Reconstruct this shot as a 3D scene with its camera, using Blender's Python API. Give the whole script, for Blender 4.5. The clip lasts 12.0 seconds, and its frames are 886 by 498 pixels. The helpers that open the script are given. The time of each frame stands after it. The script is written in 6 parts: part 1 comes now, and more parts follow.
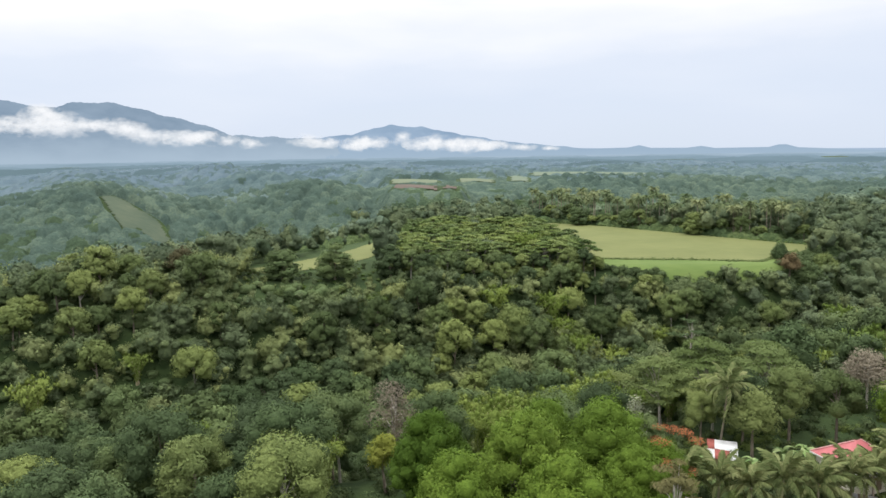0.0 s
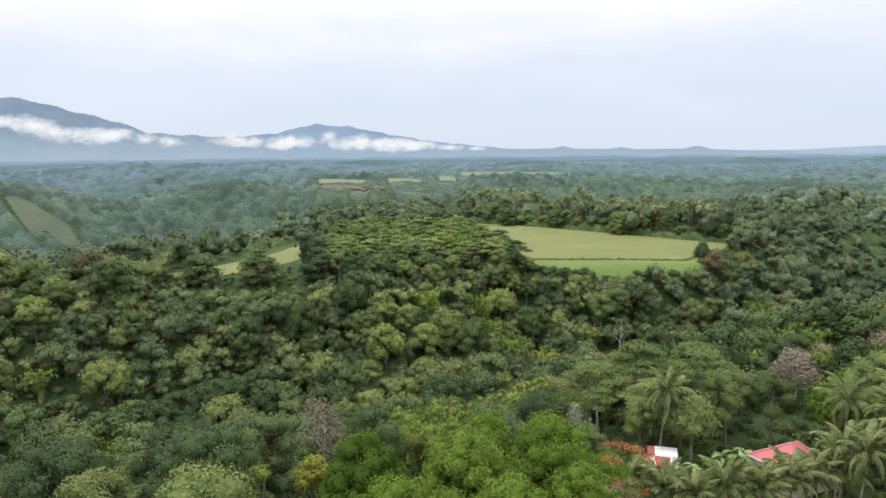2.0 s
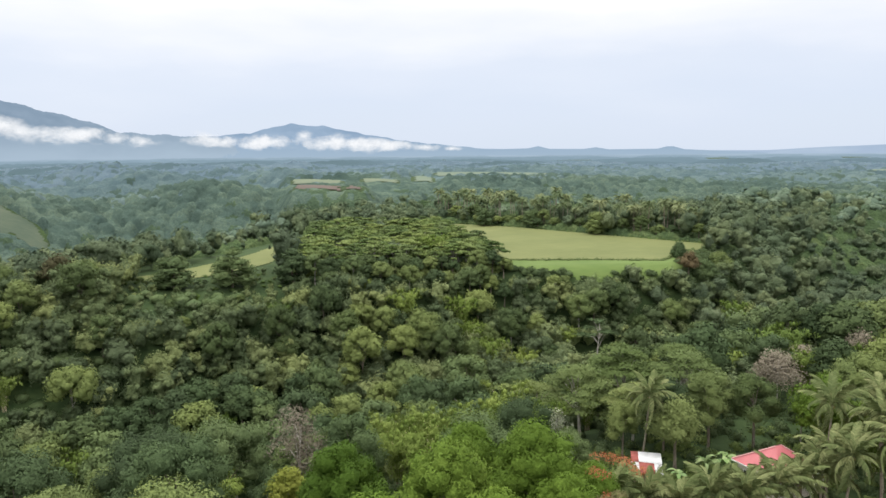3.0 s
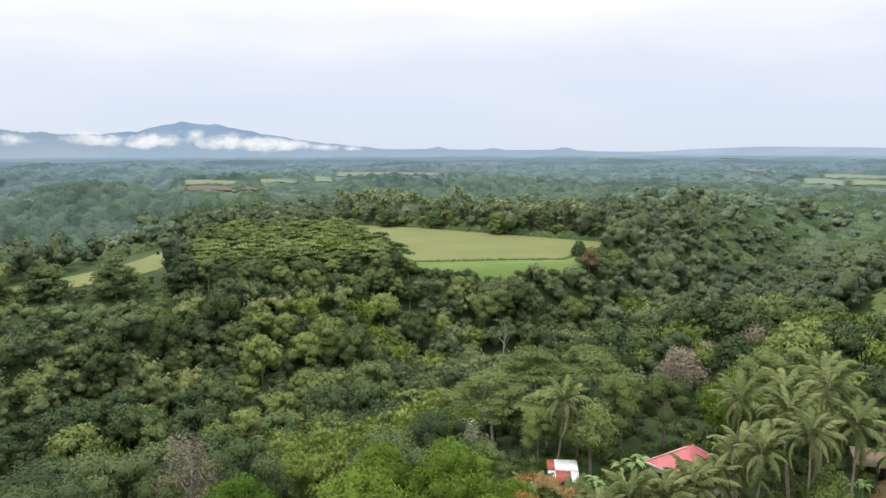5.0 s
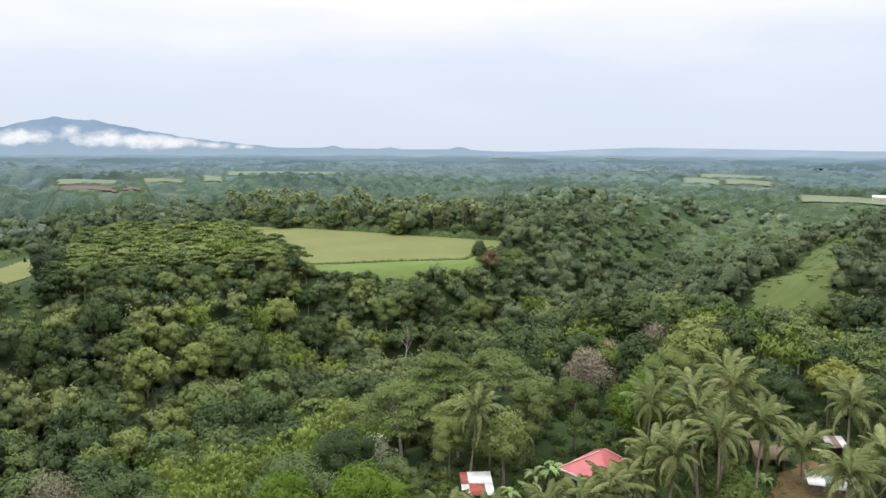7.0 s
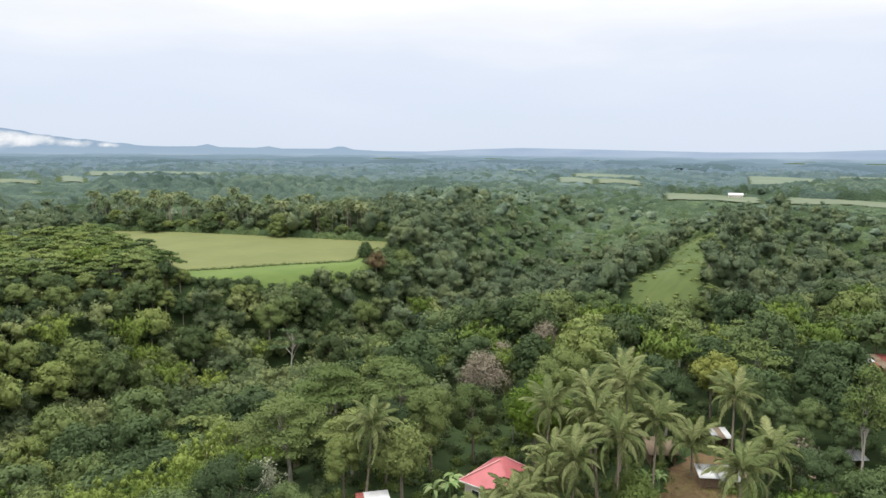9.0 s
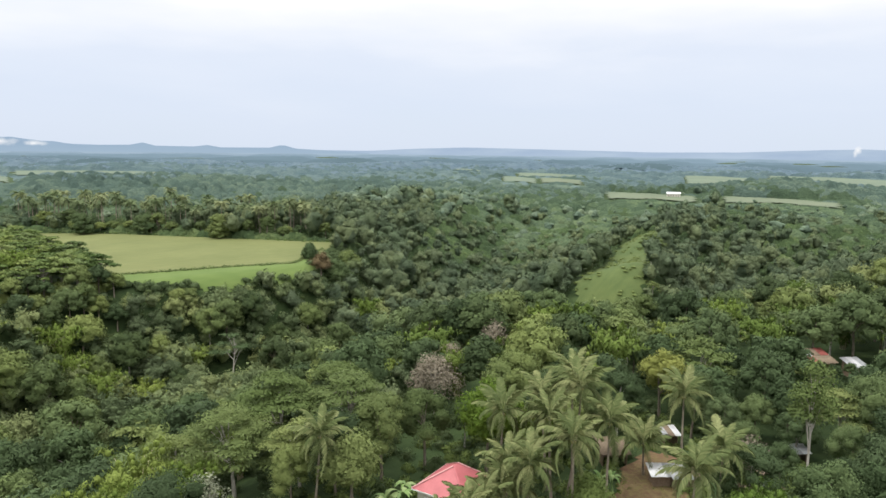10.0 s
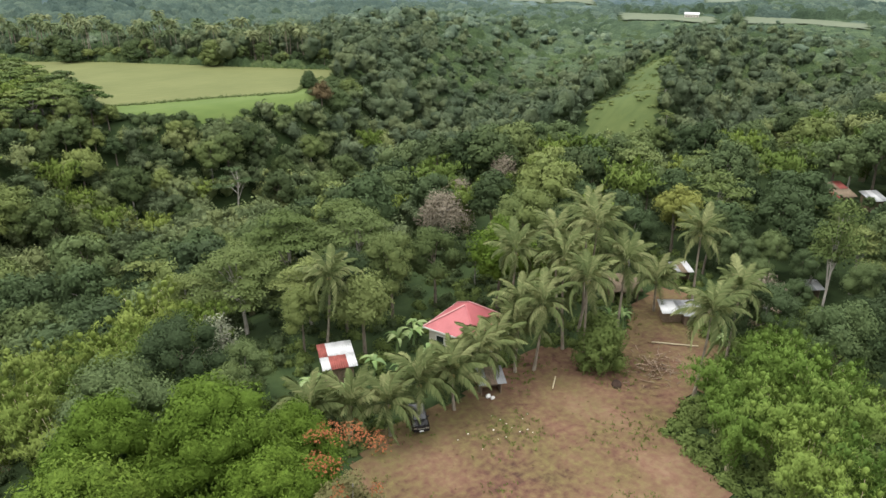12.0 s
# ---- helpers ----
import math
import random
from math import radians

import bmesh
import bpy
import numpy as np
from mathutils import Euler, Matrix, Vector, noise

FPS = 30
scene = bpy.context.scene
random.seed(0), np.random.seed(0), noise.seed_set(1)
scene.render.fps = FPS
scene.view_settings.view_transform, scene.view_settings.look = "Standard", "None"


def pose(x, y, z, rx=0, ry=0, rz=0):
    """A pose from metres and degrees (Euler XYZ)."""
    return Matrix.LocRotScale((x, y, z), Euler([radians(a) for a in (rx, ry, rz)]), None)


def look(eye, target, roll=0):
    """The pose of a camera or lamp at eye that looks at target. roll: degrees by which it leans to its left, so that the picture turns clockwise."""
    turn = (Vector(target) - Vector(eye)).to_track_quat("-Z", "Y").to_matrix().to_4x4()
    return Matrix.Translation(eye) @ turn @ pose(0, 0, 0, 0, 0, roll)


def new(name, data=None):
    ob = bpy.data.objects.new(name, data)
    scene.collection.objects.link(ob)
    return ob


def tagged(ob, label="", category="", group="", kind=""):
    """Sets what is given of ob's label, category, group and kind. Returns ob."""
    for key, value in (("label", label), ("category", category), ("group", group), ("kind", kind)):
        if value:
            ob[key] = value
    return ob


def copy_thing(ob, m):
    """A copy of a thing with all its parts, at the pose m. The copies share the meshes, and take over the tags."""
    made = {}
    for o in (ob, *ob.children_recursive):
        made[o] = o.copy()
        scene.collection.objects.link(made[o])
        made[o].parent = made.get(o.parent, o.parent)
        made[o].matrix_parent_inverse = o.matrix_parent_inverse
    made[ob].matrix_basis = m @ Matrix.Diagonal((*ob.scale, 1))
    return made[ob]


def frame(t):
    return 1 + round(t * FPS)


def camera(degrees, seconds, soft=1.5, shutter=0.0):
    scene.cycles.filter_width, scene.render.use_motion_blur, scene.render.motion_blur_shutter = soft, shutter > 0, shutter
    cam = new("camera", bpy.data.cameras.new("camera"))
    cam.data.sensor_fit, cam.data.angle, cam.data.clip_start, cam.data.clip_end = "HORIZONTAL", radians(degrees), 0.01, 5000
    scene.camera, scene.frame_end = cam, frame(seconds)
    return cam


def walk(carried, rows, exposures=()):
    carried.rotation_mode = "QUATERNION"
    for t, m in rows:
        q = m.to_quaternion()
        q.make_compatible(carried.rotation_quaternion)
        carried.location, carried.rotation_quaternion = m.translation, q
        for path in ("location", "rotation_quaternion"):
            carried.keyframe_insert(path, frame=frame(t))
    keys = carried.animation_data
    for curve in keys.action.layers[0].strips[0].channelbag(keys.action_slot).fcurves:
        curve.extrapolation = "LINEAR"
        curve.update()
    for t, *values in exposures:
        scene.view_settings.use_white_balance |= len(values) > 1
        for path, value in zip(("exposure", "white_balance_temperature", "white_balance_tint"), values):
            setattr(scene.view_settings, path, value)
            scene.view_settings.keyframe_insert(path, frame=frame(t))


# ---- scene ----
cam = camera(65.49, 12.0, soft=1.5)
# seconds, x, y, z, turn to the left, tilt up, lean to the left
PATH = [
    (0.0, 0.00, -0.00, 44.50, -0.04, -8.17, -0.82),
    (0.5, -0.18, 1.29, 44.49, -1.55, -8.18, -0.76),
    (1.0, -0.30, 2.65, 44.49, -3.11, -8.21, -0.67),
    (1.5, -0.39, 4.00, 44.48, -4.56, -8.23, -0.60),
    (2.0, -0.46, 5.41, 44.48, -6.07, -8.24, -0.51),
    (2.5, -0.49, 6.77, 44.47, -7.04, -8.25, -0.50),
    (3.0, -0.50, 8.16, 44.47, -8.07, -8.26, -0.46),
    (5.0, -0.25, 13.68, 44.28, -16.33, -8.28, -0.18),
    (5.5, -0.20, 14.96, 44.26, -18.28, -8.31, -0.08),
    (6.0, -0.07, 16.31, 44.25, -20.50, -8.32, 0.02),
    (6.5, 0.12, 17.63, 44.25, -22.67, -8.33, 0.11),
    (7.0, 0.36, 18.89, 44.23, -24.95, -8.34, 0.22),
    (9.0, 1.75, 23.75, 44.15, -34.71, -8.31, 0.51),
    (9.5, 2.13, 24.93, 44.11, -37.35, -8.30, 0.63),
    (10.0, 2.59, 26.10, 44.06, -39.38, -8.31, 0.68),
    (10.5, 3.08, 27.18, 43.99, -39.40, -9.59, 0.60),
    (11.0, 3.60, 28.24, 43.93, -39.33, -13.92, 0.52),
    (11.5, 4.21, 29.29, 43.87, -39.27, -18.19, 0.45),
    (12.0, 4.90, 30.39, 43.85, -39.23, -22.45, 0.38),
]


def eye_pose(x, y, z, yaw, tilt, lean):
    return pose(x, y, z, 0, 0, yaw) @ pose(0, 0, 0, 90 + tilt) @ pose(0, 0, 0, 0, 0, lean)


walk(cam, [(row[0], eye_pose(*row[1:])) for row in PATH])

# ---- light ----
SUN_ELEVATION, SUN_AZIMUTH = 68.0, -58.0
world = bpy.data.worlds.new("overcast_sky")
scene.world = world
world.use_nodes = True
wn, wl = world.node_tree.nodes, world.node_tree.links
wn.clear()


def wnode(kind, **values):
    n = wn.new(kind)
    for k, v in values.items():
        n.inputs[k.replace("_", " ")].default_value = v
    return n


sky = wn.new("ShaderNodeTexSky")
sky.sky_type, sky.sun_disc = "NISHITA", False
sky.sun_elevation, sky.sun_rotation = radians(SUN_ELEVATION), radians(SUN_AZIMUTH)
sky_dim = wn.new("ShaderNodeMixRGB")
sky_dim.blend_type = "MULTIPLY"
sky_dim.inputs[0].default_value = 1.0
sky_dim.inputs[2].default_value = (0.1, 0.1, 0.1, 1)
wl.new(sky.outputs[0], sky_dim.inputs[1])
coord = wn.new("ShaderNodeTexCoord")
split = wn.new("ShaderNodeSeparateXYZ")
wl.new(coord.outputs["Generated"], split.inputs[0])
# cloud deck: pale at the horizon, a blue-grey layer above it, brighter towards the zenith
deck = wn.new("ShaderNodeValToRGB")
deck.color_ramp.elements[0].position, deck.color_ramp.elements[0].color = 0.0, (0.70, 0.78, 0.91, 1)
deck.color_ramp.elements[1].position, deck.color_ramp.elements[1].color = 1.0, (3.3, 3.25, 3.15, 1)
for p, c in ((0.05, (0.71, 0.785, 0.925)), (0.11, (0.77, 0.83, 0.95)), (0.175, (0.97, 0.98, 1.02)), (0.4, (2.0, 2.0, 1.98))):
    deck.color_ramp.elements.new(p).color = (*c, 1)
stretch = wn.new("ShaderNodeMapping")
stretch.inputs["Scale"].default_value = (1.6, 1.6, 7.0)
wl.new(coord.outputs["Generated"], stretch.inputs[0])
billow = wnode("ShaderNodeTexNoise", Scale=1.7, Detail=5.0, Roughness=0.5)
wl.new(stretch.outputs[0], billow.inputs["Vector"])
shift = wn.new("ShaderNodeMath")
shift.operation = "MULTIPLY_ADD"
shift.inputs[1].default_value, shift.inputs[2].default_value = 0.16, -0.08
wl.new(billow.outputs["Fac"], shift.inputs[0])
lift = wn.new("ShaderNodeMath")
wl.new(split.outputs["Z"], lift.inputs[0])
wl.new(shift.outputs[0], lift.inputs[1])
wl.new(lift.outputs[0], deck.inputs[0])
cover = wn.new("ShaderNodeMixRGB")
cover.inputs[0].default_value = 0.92
wl.new(sky_dim.outputs[0], cover.inputs[1])
wl.new(deck.outputs[0], cover.inputs[2])
back = wn.new("ShaderNodeBackground")
wl.new(cover.outputs[0], back.inputs[0])
back.inputs[1].default_value = 1.06
world_out = wn.new("ShaderNodeOutputWorld")
wl.new(back.outputs[0], world_out.inputs[0])

sun = new("sun", bpy.data.lights.new("sun", "SUN"))
sun.data.energy, sun.data.angle, sun.data.color = 1.85, radians(14), (1.0, 0.96, 0.9)
sun.matrix_world = look((0, 0, 0), (
    -math.sin(radians(SUN_AZIMUTH)) * math.cos(radians(SUN_ELEVATION)),
    -math.cos(radians(SUN_AZIMUTH)) * math.cos(radians(SUN_ELEVATION)),
    -math.sin(radians(SUN_ELEVATION))))

# ---- materials ----


class Nodes:
    """A node material with a Principled shader, and short ways to add to it."""

    def __init__(self, name, rough=0.7, metal=0.0, spec=0.3):
        self.mat = bpy.data.materials.new(name)
        self.mat.use_nodes = True
        self.n, self.l = self.mat.node_tree.nodes, self.mat.node_tree.links
        self.p = self.n["Principled BSDF"]
        self.p.inputs["Roughness"].default_value = rough
        self.p.inputs["Metallic"].default_value = metal
        self.p.inputs["Specular IOR Level"].default_value = spec
        self.out = self.n["Material Output"]

    def link(self, a, b):
        self.l.new(a, b)

    def position(self, scale=1.0):
        g = self.n.new("ShaderNodeNewGeometry")
        m = self.n.new("ShaderNodeMapping")
        m.inputs["Scale"].default_value = scale if isinstance(scale, tuple) else (scale,) * 3
        self.link(g.outputs["Position"], m.inputs[0])
        return m.outputs[0]

    def own(self):
        return self.n.new("ShaderNodeTexCoord").outputs["Object"]

    def island(self):
        return self.n.new("ShaderNodeNewGeometry").outputs["Random Per Island"]

    def each(self):
        return self.n.new("ShaderNodeObjectInfo").outputs["Random"]

    def noise(self, vector, scale, detail=4.0, rough=0.55):
        t = self.n.new("ShaderNodeTexNoise")
        t.inputs["Scale"].default_value, t.inputs["Detail"].default_value, t.inputs["Roughness"].default_value = scale, detail, rough
        self.link(vector, t.inputs["Vector"])
        return t.outputs["Fac"]

    def cells(self, vector, scale):
        t = self.n.new("ShaderNodeTexVoronoi")
        t.inputs["Scale"].default_value = scale
        self.link(vector, t.inputs["Vector"])
        s = self.n.new("ShaderNodeSeparateColor")
        self.link(t.outputs["Color"], s.inputs[0])
        return s.outputs[0]

    def math(self, op, a, b):
        m = self.n.new("ShaderNodeMath")
        m.operation = op
        for k, v in enumerate((a, b)):
            if isinstance(v, (int, float)):
                m.inputs[k].default_value = v
            else:
                self.link(v, m.inputs[k])
        return m.outputs[0]

    def blend(self, *pairs):
        """A weighted sum of values."""
        total = None
        for v, w in pairs:
            term = self.math("MULTIPLY", v, w)
            total = term if total is None else self.math("ADD", total, term)
        return total

    def ramp(self, value, *stops):
        r = self.n.new("ShaderNodeValToRGB")
        e = r.color_ramp.elements
        e[0].position, e[0].color = stops[0][0], (*stops[0][1], 1)
        e[1].position, e[1].color = stops[-1][0], (*stops[-1][1], 1)
        for p, c in stops[1:-1]:
            e.new(p).color = (*c, 1)
        self.link(value, r.inputs[0])
        return r.outputs[0]

    def mix(self, fac, a, b):
        m = self.n.new("ShaderNodeMixRGB")
        for k, v in enumerate((fac, a, b)):
            if isinstance(v, tuple):
                m.inputs[k].default_value = (*v, 1)
            elif isinstance(v, (int, float)):
                m.inputs[k].default_value = v
            else:
                self.link(v, m.inputs[k])
        return m.outputs[0]

    def colour(self, c):
        if isinstance(c, tuple):
            self.p.inputs["Base Color"].default_value = (*c, 1)
        else:
            self.link(c, self.p.inputs["Base Color"])
        return self

    def bump(self, height, strength=0.4, distance=0.1):
        b = self.n.new("ShaderNodeBump")
        b.inputs["Strength"].default_value, b.inputs["Distance"].default_value = strength, distance
        self.link(height, b.inputs["Height"])
        self.link(b.outputs[0], self.p.inputs["Normal"])
        return self


def leaf_material(name, dark, mid, light, patch=0.3, glow=0.22, weights=(0.76, 0.11, 0.13), swathe=0.0, grey=0.3, relief=0.0):
    """Foliage: the tint varies from tree to tree, from patch to patch, from leaf to leaf, and in broad swathes."""
    m = Nodes(name, rough=0.7, spec=0.08)
    patchy = m.cells(m.position((1, 1, 0.5)), patch)
    v = m.blend((m.each(), weights[0]), (patchy, weights[1]), (m.island(), weights[2]))
    if swathe:
        v = m.math("ADD", v, m.math("MULTIPLY", m.math("SUBTRACT", m.noise(m.position(), 0.011, 3.0), 0.5), swathe))
    c = m.ramp(v, (0.12, dark), (0.5, mid), (0.88, light))
    # some trees are greyer and bluer than others of their kind
    own = m.math("FRACT", m.math("MULTIPLY", m.math("ADD", m.each(), patchy if weights[0] == 0 else 0.0), 17.3), 0.0)
    dull = tuple(0.5 * q + 0.5 * w for q, w in zip(mid, (mid[1] * 0.78, mid[1] * 0.95, mid[1] * 0.62)))
    c = m.mix(m.math("MULTIPLY", m.math("MULTIPLY", own, own), grey * 1.6), c, dull)
    m.colour(c)
    if relief:
        m.bump(m.noise(m.position(), 1.1, 4.0, 0.7), 1.0, relief)
    t = m.n.new("ShaderNodeBsdfTranslucent")
    m.link(c, t.inputs[0])
    s = m.n.new("ShaderNodeMixShader")
    s.inputs[0].default_value = glow
    m.link(m.p.outputs[0], s.inputs[1])
    m.link(t.outputs[0], s.inputs[2])
    m.link(s.outputs[0], m.out.inputs[0])
    return m.mat


def bark_material(name, dark, light):
    m = Nodes(name, rough=0.9, spec=0.1)
    n = m.noise(m.position((6, 6, 1.2)), 1.0)
    return m.colour(m.ramp(n, (0.3, dark), (0.7, light))).bump(n, 0.5, 0.05).mat


def plain_material(name, a, b, scale=2.0, rough=0.7, metal=0.0, bump=0.2):
    m = Nodes(name, rough=rough, metal=metal)
    v = m.blend((m.noise(m.position(), scale), 0.7), (m.noise(m.position(), scale * 9), 0.3))
    return m.colour(m.ramp(v, (0.3, a), (0.7, b))).bump(v, bump, 0.03).mat


LEAF_WOOD = leaf_material("forest_leaves", (0.051, 0.077, 0.033), (0.109, 0.148, 0.053), (0.203, 0.247, 0.079), grey=0.15, relief=0.5)
# slightly blued leaf colour: a little distance haze is painted in
LEAF_STUFF = leaf_material("hazy_woods_leaves", (0.065, 0.097, 0.056), (0.104, 0.143, 0.077), (0.162, 0.199, 0.097), patch=0.12, weights=(0.0, 0.82, 0.18), swathe=0.6, grey=0.4, glow=0.08, relief=1.6)
LEAF_SLOPE = leaf_material("slope_leaves", (0.080, 0.114, 0.055), (0.148, 0.193, 0.085), (0.251, 0.291, 0.112), patch=0.12, weights=(0.0, 0.84, 0.16), swathe=0.5, grey=0.3, glow=0.08, relief=1.6)
LEAF_DARK = leaf_material("dark_leaves", (0.042, 0.066, 0.029), (0.072, 0.109, 0.047), (0.133, 0.178, 0.070), grey=0.2, relief=0.5)
LEAF_BRIGHT = leaf_material("bright_leaves", (0.054, 0.102, 0.012), (0.105, 0.168, 0.024), (0.188, 0.251, 0.042), grey=0.05, relief=0.5)
LEAF_FEATHER = leaf_material("feathery_leaves", (0.084, 0.119, 0.038), (0.134, 0.170, 0.057), (0.194, 0.230, 0.080), grey=0.1)
LEAF_BAMBOO = leaf_material("bamboo_leaves", (0.070, 0.111, 0.024), (0.117, 0.167, 0.034), (0.179, 0.226, 0.054), grey=0.1)
LEAF_CANE = leaf_material("cane_leaves", (0.062, 0.112, 0.022), (0.112, 0.178, 0.034), (0.180, 0.248, 0.056), grey=0.1)
LEAF_GROVE = leaf_material("grove_leaves", (0.058, 0.094, 0.028), (0.108, 0.152, 0.044), (0.175, 0.219, 0.066))
LEAF_PALM = leaf_material("palm_leaves", (0.075, 0.103, 0.037), (0.134, 0.163, 0.064), (0.250, 0.263, 0.123), patch=0.8, weights=(0.35, 0.2, 0.45), grey=0.0)
LEAF_PALM_FAR = leaf_material("grove_palm_leaves", (0.085, 0.122, 0.058), (0.135, 0.172, 0.078), (0.215, 0.240, 0.118), patch=0.2)
LEAF_BANANA = leaf_material("banana_leaves", (0.120, 0.200, 0.070), (0.190, 0.280, 0.100), (0.300, 0.370, 0.170))
LEAF_FLAMBOYANT = leaf_material("flame_tree_leaves", (0.080, 0.082, 0.034), (0.128, 0.124, 0.052), (0.190, 0.168, 0.078), grey=0.0)
LEAF_FLAME = leaf_material("flame_flowers", (0.180, 0.066, 0.030), (0.260, 0.096, 0.042), (0.330, 0.140, 0.066))
LEAF_RUSSET = leaf_material("russet_leaves", (0.070, 0.068, 0.034), (0.108, 0.088, 0.046), (0.155, 0.115, 0.062), grey=0.0)
LEAF_PALE = leaf_material("pale_leaves", (0.160, 0.190, 0.120), (0.230, 0.250, 0.170), (0.360, 0.370, 0.280))
LEAF_DRY = leaf_material("dry_twigs", (0.150, 0.130, 0.098), (0.215, 0.188, 0.142), (0.290, 0.255, 0.195), grey=0.0)
LEAF_YELLOW = leaf_material("yellow_leaves", (0.120, 0.155, 0.026), (0.185, 0.210, 0.036), (0.270, 0.268, 0.060))
# bluer, paler leaf colour, with the haze of distance painted in
LEAF_FAR = leaf_material("hazy_distant_leaves", (0.069, 0.106, 0.076), (0.099, 0.140, 0.094), (0.143, 0.186, 0.115), patch=0.09, weights=(0.0, 0.84, 0.16), swathe=0.6, grey=0.3, glow=0.08, relief=0.5)
BARK = bark_material("grey_bark", (0.10, 0.08, 0.06), (0.24, 0.21, 0.17))
BARK_PALE = bark_material("pale_bark", (0.26, 0.24, 0.21), (0.45, 0.42, 0.38))
BARK_PALM = bark_material("palm_bark", (0.16, 0.13, 0.10), (0.34, 0.30, 0.24))
ROOF_RED = plain_material("red_painted_metal", (0.31, 0.080, 0.090), (0.42, 0.122, 0.132), 0.6, 0.5)
PINK = plain_material("faded_pink_metal", (0.46, 0.24, 0.24), (0.56, 0.32, 0.31), 0.8, 0.55)
ROOF_ZINC = plain_material("zinc_sheet", (0.40, 0.41, 0.42), (0.58, 0.59, 0.60), 0.8, 0.45, 0.2)
ROOF_RUST = plain_material("rusty_sheet", (0.14, 0.040, 0.032), (0.30, 0.085, 0.070), 1.6, 0.8)
ROOF_GREY = plain_material("weathered_sheet", (0.20, 0.21, 0.22), (0.36, 0.37, 0.38), 1.0, 0.6)
THATCH = plain_material("old_thatch", (0.11, 0.085, 0.06), (0.22, 0.17, 0.12), 3.0, 0.95)
PLASTER = plain_material("pale_plaster", (0.50, 0.46, 0.40), (0.66, 0.62, 0.55), 0.8, 0.85)
WHITE = plain_material("white_paint", (0.70, 0.70, 0.68), (0.82, 0.82, 0.80), 1.0, 0.6)
TIMBER = plain_material("weathered_timber", (0.14, 0.10, 0.07), (0.28, 0.21, 0.15), 4.0, 0.9)
POLE = plain_material("dry_bamboo", (0.42, 0.36, 0.24), (0.56, 0.49, 0.34), 3.0, 0.6)
DARK_GLASS = Nodes("dark_glass", rough=0.08, spec=0.6).colour((0.02, 0.025, 0.03)).mat
CAR_PAINT = Nodes("black_paint", rough=0.25, spec=0.6).colour((0.012, 0.012, 0.014)).mat
RUBBER = Nodes("rubber", rough=0.85).colour((0.02, 0.02, 0.02)).mat
CHROME = Nodes("bright_metal", rough=0.3, metal=0.9).colour((0.6, 0.6, 0.6)).mat

m = Nodes("forest_floor", rough=0.95, spec=0.1)
near, wide = m.noise(m.position(), 0.35, 6.0), m.noise(m.position(), 0.012, 3.0)
GROUND = m.colour(m.mix(m.ramp(wide, (0.4, (0, 0, 0)), (0.6, (1, 1, 1))),
                        m.ramp(near, (0.3, (0.018, 0.032, 0.013)), (0.7, (0.036, 0.056, 0.020))),
                        m.ramp(near, (0.3, (0.026, 0.046, 0.018)), (0.7, (0.050, 0.075, 0.028))))).bump(near, 0.6, 0.4).mat
m = Nodes("bare_soil", rough=0.95, spec=0.1)
a, b, c = m.noise(m.position(), 0.1, 6.0, 0.6), m.noise(m.position(), 1.4, 6.0), m.noise(m.position((1, 0.6, 1)), 0.12, 6.0, 0.65)
soil = m.ramp(m.blend((a, 0.62), (b, 0.38)), (0.33, (0.046, 0.027, 0.022)), (0.44, (0.110, 0.061, 0.043)), (0.54, (0.160, 0.094, 0.064)), (0.70, (0.270, 0.176, 0.126)))
weed = m.ramp(b, (0.3, (0.074, 0.064, 0.028)), (0.7, (0.144, 0.120, 0.052)))
SOIL = m.colour(m.mix(m.ramp(m.blend((c, 0.6), (b, 0.4)), (0.42, (0, 0, 0)), (0.62, (1, 1, 1))), soil, weed)).bump(b, 0.7, 0.25).mat


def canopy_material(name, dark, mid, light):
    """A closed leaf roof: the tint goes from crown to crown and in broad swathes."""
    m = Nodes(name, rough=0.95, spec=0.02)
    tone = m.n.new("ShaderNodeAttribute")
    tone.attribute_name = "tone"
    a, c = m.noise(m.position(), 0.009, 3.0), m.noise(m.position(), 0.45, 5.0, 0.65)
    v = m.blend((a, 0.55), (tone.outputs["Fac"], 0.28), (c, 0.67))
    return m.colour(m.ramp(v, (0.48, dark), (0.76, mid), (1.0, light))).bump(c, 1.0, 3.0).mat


# leaf roofs from near to far, with growing haze painted into the base colour
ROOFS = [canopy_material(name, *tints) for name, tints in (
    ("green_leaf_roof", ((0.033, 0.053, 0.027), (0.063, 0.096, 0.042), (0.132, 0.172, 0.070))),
    ("faint_haze_leaf_roof", ((0.037, 0.059, 0.038), (0.064, 0.096, 0.057), (0.121, 0.163, 0.085))),
    ("distant_haze_leaf_roof", ((0.044, 0.070, 0.063), (0.070, 0.104, 0.084), (0.114, 0.153, 0.113))),
    ("bluish_haze_leaf_roof", ((0.059, 0.093, 0.104), (0.084, 0.123, 0.130), (0.122, 0.166, 0.158))),
    ("remote_haze_leaf_roof", ((0.076, 0.115, 0.146), (0.096, 0.137, 0.169), (0.120, 0.163, 0.188))))]


def grass_material(name, low, high):
    m = Nodes(name, rough=0.9, spec=0.1)
    a, b = m.noise(m.position(), 0.03, 4.0), m.noise(m.position((0.5, 2.2, 1)), 0.22, 5.0)
    return m.colour(m.ramp(m.blend((a, 0.6), (b, 0.4)), (0.35, low), (0.65, high))).bump(b, 0.5, 0.3).mat


